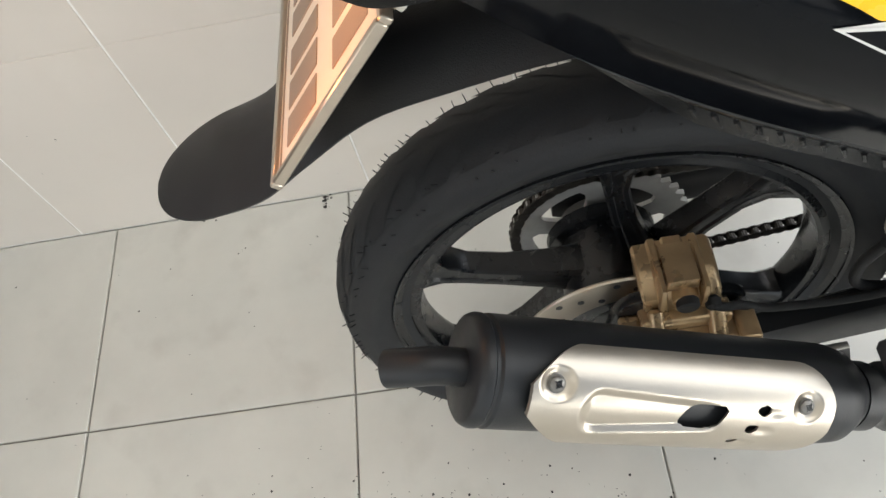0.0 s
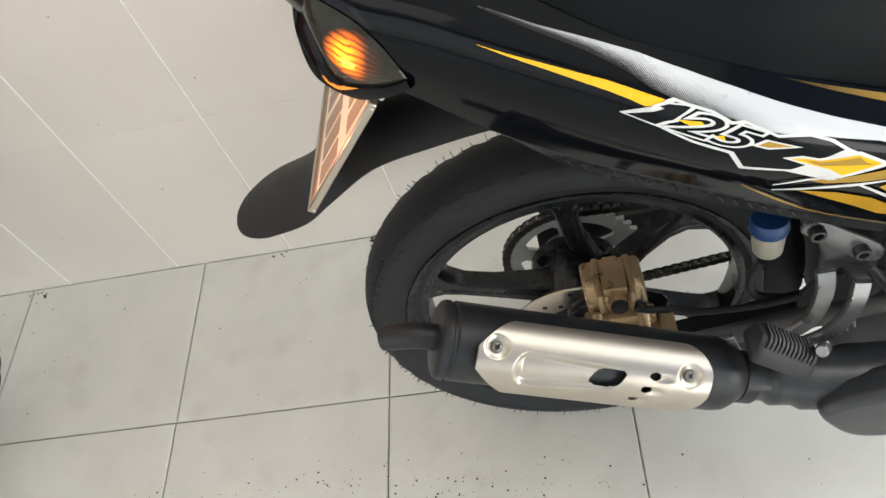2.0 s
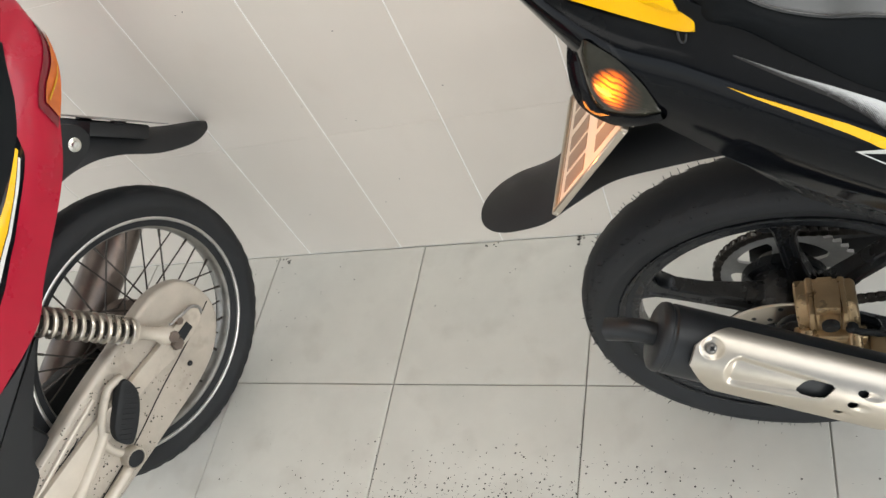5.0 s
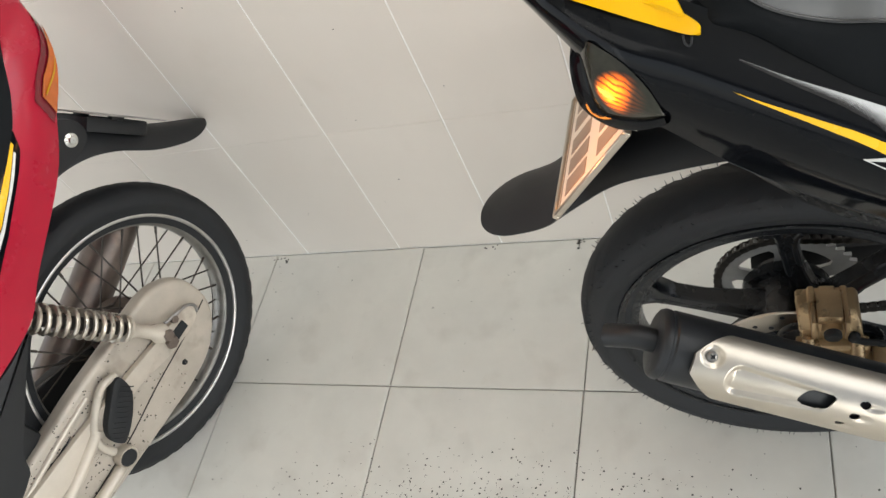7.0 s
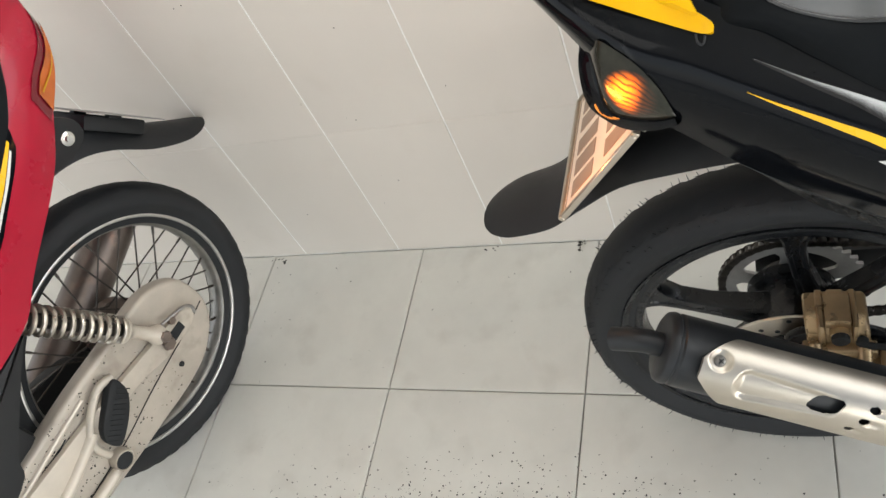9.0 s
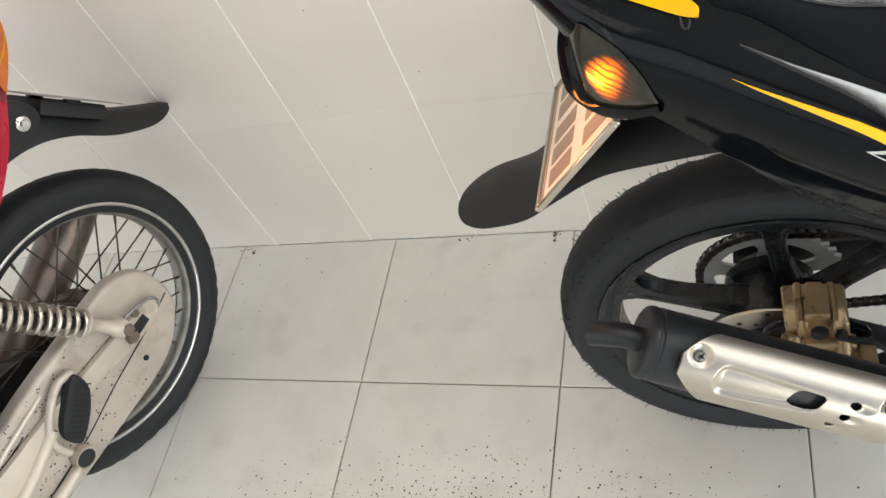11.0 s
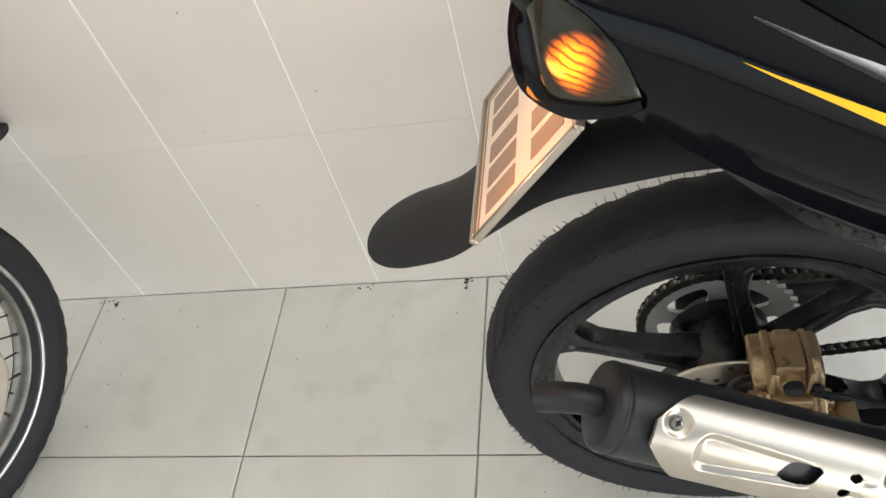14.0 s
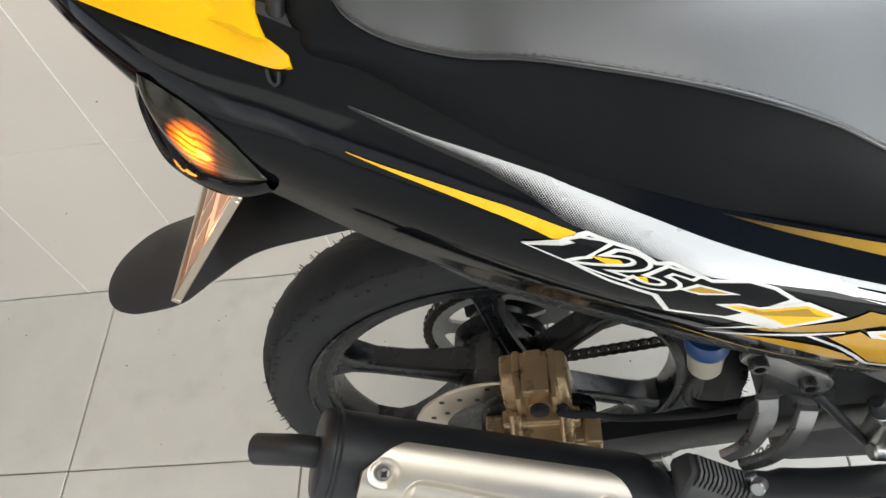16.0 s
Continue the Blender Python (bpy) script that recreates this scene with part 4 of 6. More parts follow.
def halftone():
    """Silver foil that fades into black dots towards the tail."""
    m = mat("silver_halftone_sticker", (0.60, 0.61, 0.62), 0.26, metal=0.25, coat=0.1, var=0.03)
    n, l = m.node_tree.nodes, m.node_tree.links
    b = n["Principled BSDF"]
    base = b.inputs["Base Color"].links[0].from_socket
    tc = n.new("ShaderNodeTexCoord")
    sep = n.new("ShaderNodeSeparateXYZ")
    l.new(tc.outputs["Object"], sep.inputs[0])
    # the fade runs along the bike and down towards the belly
    along = n.new("ShaderNodeMapRange")
    along.inputs[1].default_value, along.inputs[2].default_value, along.inputs[3].default_value, along.inputs[4].default_value = -0.045, 0.10, 0.25, 1.25
    l.new(sep.outputs["X"], along.inputs[0])
    fall = n.new("ShaderNodeMapRange")
    fall.inputs[1].default_value, fall.inputs[2].default_value, fall.inputs[3].default_value, fall.inputs[4].default_value = 0.11, 0.19, -1.05, -0.25
    l.new(sep.outputs["X"], fall.inputs[0])
    suv = n.new("ShaderNodeSeparateXYZ")
    l.new(tc.outputs["UV"], suv.inputs[0])
    mr = n.new("ShaderNodeMath")
    mr.operation = "MULTIPLY_ADD"
    l.new(suv.outputs["Y"], mr.inputs[0])
    l.new(fall.outputs[0], mr.inputs[1])
    l.new(along.outputs[0], mr.inputs[2])
    mp_ = n.new("ShaderNodeMapping")
    mp_.inputs["Rotation"].default_value = (0, radians(28), 0)
    mp_.inputs["Scale"].default_value = (850, 850, 850)
    l.new(tc.outputs["Object"], mp_.inputs[0])
    s2 = n.new("ShaderNodeSeparateXYZ")
    l.new(mp_.outputs[0], s2.inputs[0])
    waves = []
    for axis in ("X", "Z"):
        w = n.new("ShaderNodeMath")
        w.operation = "SINE"
        mu = n.new("ShaderNodeMath")
        mu.operation = "MULTIPLY"
        mu.inputs[1].default_value = 6.2832
        l.new(s2.outputs[axis], mu.inputs[0])
        l.new(mu.outputs[0], w.inputs[0])
        waves.append(w)
    ad = n.new("ShaderNodeMath")
    ad.operation = "ADD"
    l.new(waves[0].outputs[0], ad.inputs[0])
    l.new(waves[1].outputs[0], ad.inputs[1])
    sc = n.new("ShaderNodeMapRange")
    sc.inputs[1].default_value, sc.inputs[2].default_value = -2, 2
    l.new(ad.outputs[0], sc.inputs[0])
    lt = n.new("ShaderNodeMath")
    lt.operation = "LESS_THAN"
    l.new(sc.outputs[0], lt.inputs[0])
    l.new(mr.outputs[0], lt.inputs[1])
    mx = n.new("ShaderNodeMix")
    mx.data_type = "RGBA"
    l.new(lt.outputs[0], mx.inputs[0])
    mx.inputs[6].default_value = (0.008, 0.008, 0.009, 1)
    l.new(base, mx.inputs[7])
    l.new(mx.outputs[2], b.inputs["Base Color"])
    return m


HALFTONE = halftone()


def fading_gold():
    """Gold print that darkens to black towards the tail."""
    m = mat("fading_gold_sticker", (0.36, 0.21, 0.02), 0.25, spec=0.3, var=0.1)
    n, l = m.node_tree.nodes, m.node_tree.links
    b = n["Principled BSDF"]
    base = b.inputs["Base Color"].links[0].from_socket
    tc, sep, mx, ramp = n.new("ShaderNodeTexCoord"), n.new("ShaderNodeSeparateXYZ"), n.new("ShaderNodeMix"), n.new("ShaderNodeMapRange")
    l.new(tc.outputs["Object"], sep.inputs[0])
    l.new(sep.outputs["X"], ramp.inputs[0])
    ramp.inputs[1].default_value, ramp.inputs[2].default_value = 0.175, 0.29
    mx.data_type = "RGBA"
    l.new(ramp.outputs[0], mx.inputs[0])
    mx.inputs[6].default_value = (0.02, 0.013, 0.005, 1)
    l.new(base, mx.inputs[7])
    l.new(mx.outputs[2], b.inputs["Base Color"])
    return m


GOLD_FADE = fading_gold()


def seat_pan():
    """The matt deck under the seat and the rail."""
    rows = []
    for i in range(41):
        x = -0.235 + 0.30 * i / 40
        p = flank_point(BODY, x, 0.015)
        rows.append([Vector((x, p.y * e, p.z - 0.004 + 0.0035 * (1 - e * e))) for e in (1, 0.9, 0.6, 0.3, 0, -0.3, -0.6, -0.9, -1)])
    part("seat_pan", loft(rows, False, False), SEAT_SIDE, black, "black deck under the seat")


seat_pan()


def graphics():
    band("silver_band", [(-0.0384, 0.205), (0.0018, 0.186), (0.0345, 0.157), (0.0677, 0.133), (0.1011, 0.133), (0.1347, 0.151), (0.1691, 0.181), (0.2043, 0.203), (0.2401, 0.217), (0.3008, 0.235), (0.45, 0.25)],
         [(-0.0384, 0.213), (0.0012, 0.217), (0.0336, 0.215), (0.0563, 0.232), (0.0758, 0.277), (0.0911, 0.285), (0.1165, 0.30), (0.1406, 0.318), (0.1615, 0.345), (0.1863, 0.318), (0.2149, 0.305), (0.2402, 0.291), (0.2769, 0.322), (0.3019, 0.345), (0.45, 0.38)], HALFTONE, fairing, BODY, label="silver band fading into dots")
    for d in (0.0, 0.045):
        band("pinstripe", [(0.255, 0.252 + d), (0.30, 0.262 + d), (0.45, 0.285 + d)], [(0.255, 0.258 + d), (0.30, 0.276 + d), (0.45, 0.305 + d)], GLOSS, fairing, BODY, 0.0010)
    band("yellow_flash", [(-0.044, 0.387), (-0.0234, 0.372), (0.0105, 0.340), (0.0437, 0.312), (0.0829, 0.305)], [(-0.044, 0.389), (-0.0238, 0.387), (0.0099, 0.376), (0.043, 0.370), (0.0594, 0.376), (0.069, 0.386), (0.076, 0.36), (0.0829, 0.312)], YELLOW_VINYL, fairing, BODY, 0.0009, label="yellow flash sticker")
    band("gold_edge", [(0.170, 0.035), (0.205, 0.034), (0.2406, 0.03), (0.3009, 0.035), (0.45, 0.05)], [(0.170, 0.04), (0.205, 0.066), (0.2405, 0.084), (0.3008, 0.118), (0.45, 0.16)], GOLD_FADE, fairing, BODY, 0.0008)
    # white outlined lettering block
    decal("white_outline", [(0.050, 0.473), (0.0784, 0.351), (0.0839, 0.305), (0.0893, 0.280), (0.0994, 0.285), (0.1165, 0.288), (0.1265, 0.312), (0.130, 0.325), (0.1388, 0.302), (0.151, 0.322), (0.1632, 0.350), (0.1863, 0.306), (0.2042, 0.320), (0.217, 0.368), (0.2300, 0.395), (0.222, 0.385), (0.2153, 0.390),
                            (0.1904, 0.475), (0.1700, 0.510), (0.1800, 0.600), (0.2100, 0.618), (0.2066, 0.635), (0.170, 0.612), (0.1363, 0.660), (0.1274, 0.552), (0.101, 0.534), (0.0769, 0.490)], WHITE_VINYL, fairing, BODY, 0.0009, fine=0.006)
    decal("black_field", [(0.0555, 0.468), (0.0800, 0.365), (0.0865, 0.318), (0.0905, 0.298), (0.0990, 0.302), (0.1155, 0.305), (0.1240, 0.330), (0.1290, 0.345), (0.1395, 0.322), (0.151, 0.342), (0.1630, 0.370), (0.1863, 0.326), (0.2020, 0.338), (0.2125, 0.378), (0.1890, 0.455), (0.1650, 0.497), (0.1740, 0.590), (0.1390, 0.632), (0.1310, 0.530), (0.102, 0.515), (0.0769, 0.473)], GLOSS, fairing, BODY, 0.0012, fine=0.006)
    decal("yellow_chip", [(0.090, 0.40), (0.108, 0.372), (0.112, 0.40), (0.101, 0.42)], YELLOW_VINYL, fairing, BODY, 0.0015)
    decal("yellow_chip", [(0.113, 0.452), (0.1235, 0.428), (0.1255, 0.47)], YELLOW_VINYL, fairing, BODY, 0.0015)
    decal("white_flash", [(0.143, 0.455), (0.1544, 0.395), (0.1813, 0.406), (0.1561, 0.462)], WHITE_VINYL, fairing, BODY, 0.0014)
    decal("gold_flash", [(0.148, 0.447), (0.1560, 0.406), (0.1745, 0.412), (0.1561, 0.447)], GOLD_VINYL, fairing, BODY, 0.0017)
    decal("white_zigzag", [(0.1659, 0.506), (0.1813, 0.466), (0.194, 0.467), (0.2243, 0.374), (0.2506, 0.428), (0.2119, 0.602), (0.2000, 0.553)], WHITE_VINYL, fairing, BODY, 0.0014)
    decal("yellow_zigzag", [(0.1730, 0.502), (0.1830, 0.482), (0.195, 0.482), (0.2235, 0.400), (0.2420, 0.435), (0.2130, 0.572), (0.2025, 0.536)], YELLOW_VINYL, fairing, BODY, 0.0017)
    decal("gold_zigzag", [(0.1816, 0.493), (0.1965, 0.490), (0.2240, 0.414), (0.2300, 0.446), (0.2365, 0.450), (0.1958, 0.520)], GOLD_VINYL, fairing, BODY, 0.0019)
    band("white_line", [(0.1652, 0.742), (0.1897, 0.638), (0.2051, 0.604)], [(0.1652, 0.754), (0.1897, 0.656), (0.2051, 0.612)], WHITE_VINYL, fairing, BODY, 0.0015, n=20)
    decal("gold_field", [(0.1886, 0.664), (0.2163, 0.590), (0.2507, 0.465), (0.257, 0.425), (0.2648, 0.372), (0.295, 0.392), (0.45, 0.40), (0.45, 0.46), (0.296, 0.455), (0.2748, 0.455), (0.2507, 0.55), (0.2291, 0.612), (0.2026, 0.668)], GOLD_VINYL, fairing, BODY, 0.0009)
    decal("gold_arrow", [(0.2447, 0.633), (0.2624, 0.53), (0.2711, 0.572), (0.2983, 0.56), (0.45, 0.56), (0.45, 0.64), (0.3005, 0.625), (0.2854, 0.640), (0.2763, 0.650), (0.2933, 0.82), (0.3119, 0.835), (0.2888, 0.845), (0.2617, 0.70)], AMBER_VINYL, fairing, BODY, 0.0009)
    decal("gold_tail", [(0.3085, 0.805), (0.345, 0.835), (0.45, 0.85), (0.45, 0.93), (0.33, 0.90)], AMBER_VINYL, fairing, BODY, 0.0009)
    decal("yellow_low", [(0.1845, 0.765), (0.2160, 0.729), (0.2440, 0.736), (0.2640, 0.778), (0.2805, 0.865), (0.258, 0.872), (0.235, 0.830), (0.2118, 0.800)], AMBER_VINYL, fairing, BODY, 0.0011)
    band("white_line", [(0.1658, 0.790), (0.1853, 0.735), (0.2276, 0.620), (0.2525, 0.546)], [(0.1658, 0.802), (0.1853, 0.755), (0.2276, 0.645), (0.2525, 0.556)], WHITE_VINYL, fairing, BODY, 0.0016, n=30)
    band("white_line", [(0.229, 0.622), (0.254, 0.686), (0.272, 0.760), (0.286, 0.842), (0.313, 0.836)], [(0.229, 0.642), (0.254, 0.710), (0.272, 0.790), (0.286, 0.872), (0.313, 0.862)], WHITE_VINYL, fairing, BODY, 0.0016, n=30)
    decal("white_blade", [(0.2659, 0.515), (0.2783, 0.482), (0.2968, 0.492), (0.34, 0.50), (0.36, 0.53), (0.2981, 0.553), (0.2709, 0.565)], WHITE_VINYL, fairing, BODY, 0.0014)
    decal("yellow_blade", [(0.273, 0.523), (0.2817, 0.502), (0.31, 0.512), (0.33, 0.528), (0.2796, 0.543)], YELLOW_VINYL, fairing, BODY, 0.0017)
    decal("white_blade", [(0.2867, 0.675), (0.3024, 0.67), (0.36, 0.69), (0.34, 0.80), (0.3085, 0.775)], WHITE_VINYL, fairing, BODY, 0.0014)
    decal("yellow_blade", [(0.2950, 0.690), (0.305, 0.686), (0.345, 0.703), (0.332, 0.775), (0.310, 0.750)], YELLOW_VINYL, fairing, BODY, 0.0017)
    band("gold_hem", [(0.1416, 0.80), (0.1668, 0.86), (0.20, 0.955), (0.2244, 0.985), (0.2725, 0.99), (0.33, 0.985)], [(0.1416, 0.806), (0.1668, 0.885), (0.20, 0.975), (0.2244, 0.998), (0.2725, 0.998), (0.33, 0.998)], GOLD_VINYL, fairing, BODY, 0.0014)
    # slanted numerals
    decal("number_sticker", [(0.0500, 0.472), (0.0715, 0.396), (0.0785, 0.362), (0.0745, 0.358), (0.0830, 0.315), (0.0965, 0.295), (0.1055, 0.295), (0.0945, 0.372), (0.0915, 0.412), (0.0850, 0.440), (0.0770, 0.488)], WHITE_VINYL, fairing, BODY, 0.0015, fine=0.006)
    decal("number_sticker", [(0.0550, 0.466), (0.0750, 0.396), (0.0821, 0.357), (0.0785, 0.354), (0.0854, 0.322), (0.0971, 0.303), (0.1010, 0.303), (0.0908, 0.372), (0.0878, 0.41), (0.0819, 0.435), (0.0750, 0.475)], GLOSS, fairing, BODY, 0.0018, fine=0.006)
    for ink, off, lift in ((WHITE_VINYL, 0.055, 0.0015), (GLOSS, 0.0, 0.0018)):
        cu = bpy.data.curves.new("numerals", "FONT")
        cu.body, cu.size, cu.offset, cu.shear, cu.resolution_u, cu.space_character = "25", 1.0, off, 0.25, 4, 0.92
        tmp = bpy.data.objects.new("numerals", cu)
        scene.collection.objects.link(tmp)
        bpy.context.view_layer.update()
        me = tmp.evaluated_get(bpy.context.evaluated_depsgraph_get()).to_mesh()
        bm = bmesh.new()
        bm.from_mesh(me)
        bpy.data.objects.remove(tmp)
        bmesh.ops.triangulate(bm, faces=bm.faces[:])
        for k in range(3):
            bmesh.ops.subdivide_edges(bm, edges=[e for e in bm.edges if e.calc_length() > 0.09], cuts=1)
            bmesh.ops.triangulate(bm, faces=bm.faces[:])
        wide = 1.05
        bl, br, tr, tl = (0.0828, 0.473), (0.1437, 0.502), (0.1560, 0.345), (0.0990, 0.296)
        for v in bm.verts:
            u, h = (v.co.x - 0.02) / wide, v.co.y / 0.72
            p = [(bl[k] * (1 - u) + br[k] * u) * (1 - h) + (tl[k] * (1 - u) + tr[k] * u) * h for k in range(2)]
            v.co = flank(BODY, p[0], p[1], lift)
        part("number_sticker", bm, ink, fairing, "slanted numerals outlined in white")


graphics()


def glow_lens():
    """Ribbed smoky lens with the lit bulb glowing through its rear half."""
    m = mat("amber_lit_lens", (0.020, 0.020, 0.014), 0.10, spec=0.3, coat=0.08, var=0.4, vscale=45)
    n, l = m.node_tree.nodes, m.node_tree.links
    b = n["Principled BSDF"]
    tc = n.new("ShaderNodeTexCoord")
    uv = n.new("ShaderNodeSeparateXYZ")
    l.new(tc.outputs["UV"], uv.inputs[0])
    # moulded ribs run along the lens
    wob = n.new("ShaderNodeTexNoise")
    wob.inputs["Scale"].default_value, wob.inputs["Detail"].default_value = 55, 3
    l.new(tc.outputs["Object"], wob.inputs["Vector"])
    ad = n.new("ShaderNodeMath")
    ad.operation = "MULTIPLY_ADD"
    ad.inputs[1].default_value, = 0.16,
    l.new(wob.outputs["Fac"], ad.inputs[0])
    l.new(uv.outputs["Y"], ad.inputs[2])
    fr = n.new("ShaderNodeMath")
    fr.operation = "PINGPONG"
    fr.inputs[1].default_value = 0.05
    l.new(ad.outputs[0], fr.inputs[0])
    rib = n.new("ShaderNodeMapRange")
    rib.inputs[1].default_value, rib.inputs[2].default_value, rib.inputs[3].default_value, rib.inputs[4].default_value = 0.0, 0.030, 0.08, 1.0
    l.new(fr.outputs[0], rib.inputs[0])
    d = n.new("ShaderNodeVectorMath")
    d.operation = "DISTANCE"
    d.inputs[1].default_value = (-0.139, -0.117, 0.793)
    l.new(tc.outputs["Object"], d.inputs[0])
    core = n.new("ShaderNodeMapRange")
    core.interpolation_type = "SMOOTHSTEP"
    core.inputs[1].default_value, core.inputs[2].default_value, core.inputs[3].default_value, core.inputs[4].default_value = 0.004, 0.028, 13.0, 0.0
    l.new(d.outputs["Value"], core.inputs[0])
    # the reflector ends at the bulb: past it the lens stays dark
    end = n.new("ShaderNodeMapRange")
    end.interpolation_type = "SMOOTHSTEP"
    end.inputs[1].default_value, end.inputs[2].default_value, end.inputs[3].default_value, end.inputs[4].default_value = 0.52, 0.74, 1.0, 0.02
    l.new(uv.outputs["X"], end.inputs[0])
    mu = n.new("ShaderNodeMath")
    mu.operation = "MULTIPLY"
    l.new(core.outputs[0], mu.inputs[0])
    l.new(rib.outputs[0], mu.inputs[1])
    m2 = n.new("ShaderNodeMath")
    m2.operation = "MULTIPLY"
    l.new(mu.outputs[0], m2.inputs[0])
    l.new(end.outputs[0], m2.inputs[1])
    bp = n.new("ShaderNodeBump")
    bp.inputs["Strength"].default_value, bp.inputs["Distance"].default_value = 0.5, 0.001
    l.new(fr.outputs[0], bp.inputs["Height"])
    l.new(bp.outputs["Normal"], b.inputs["Normal"])
    b.inputs["Emission Color"].default_value = (1.0, 0.17, 0.004, 1)
    l.new(m2.outputs[0], b.inputs["Emission Strength"])
    return m


def indicators():
    lit = glow_lens()
    smoke = mat("smoked_clear_lens", (0.05, 0.05, 0.042), 0.12, coat=0.7, var=0.35, vscale=70)
    for s in (1, -1):
        def fl(v):
            return Vector((v.x, v.y * s, v.z))
        T, C, P = Vector((-0.174, -0.078, 0.826)), Vector((-0.167, -0.094, 0.765)), Vector((-0.102, -0.1275, 0.773))
        n = (T - C).cross(P - C).normalized()
        if n.y > 0:
            n = -n
        upper = smooth_path([T] + [flank(BODY, x, w, 0.0012) for x, w in ((-0.160, 0.577), (-0.1464, 0.548), (-0.129, 0.555), (-0.1129, 0.645))] + [P], 6)
        lower = smooth_path([T, Vector((-0.1715, -0.086, 0.800)), C + Vector((-0.002, 0.0, 0.014)), C + Vector((0.004, -0.003, -0.004)), C.lerp(P, 0.35) + Vector((0, -0.004, -0.006)), C.lerp(P, 0.72) + Vector((0, -0.003, -0.005)), P], 6)
        outer = smooth_path([(-0.182, -0.070, 0.826), (-0.188, -0.077, 0.797), (-0.183, -0.089, 0.763), (-0.155, -0.104, 0.746), (-0.124, -0.122, 0.7545), (-0.101, -0.1285, 0.764)], 8)

        def even(line, k):
            t = (len(line) - 1) * k
            i = min(int(t), len(line) - 2)
            return line[i].lerp(line[i + 1], t - i)
        rows = []
        for i in range(33):
            a, b = even(upper, i / 32), even(lower, i / 32)
            rows.append([fl(a.lerp(b, j / 14) + n * 0.006 * math.sin(math.pi * j / 14) * math.sin(math.pi * i / 32) ** 0.5) for j in range(15)])
        # black bowl round the lens's lower edge
        bowl = []
        for i in range(41):
            q, o = even(lower, i / 40), even(outer, i / 40)
            bowl.append([fl(p) for p in (q - n * 0.004, q + n * 0.0005, q.lerp(o, 0.12) + n * 0.002, q.lerp(o, 0.6) + n * 0.002, o, o.lerp(q, 0.05) - n * 0.010, o.lerp(q, 0.3) - n * 0.022, q - n * 0.034)])
        pod = part("indicator_pod", loft(bowl, False, False), GLOSS, black, "glossy black indicator housing")
        part("indicator_lens", lofted_uv(rows), lit if s > 0 else smoke, pod, "smoky ribbed lens with a glowing amber bulb behind it" if s > 0 else "smoky ribbed lens")


indicators()
bulb = bpy.data.lights.new("indicator_bulb", "POINT")
bulb.energy, bulb.color, bulb.shadow_soft_size = 0.40, (1.0, 0.30, 0.04), 0.012
ob = new("indicator_bulb", bulb)
ob.matrix_world = black.matrix_world @ Matrix.Translation((-0.235, -0.125, 0.715))


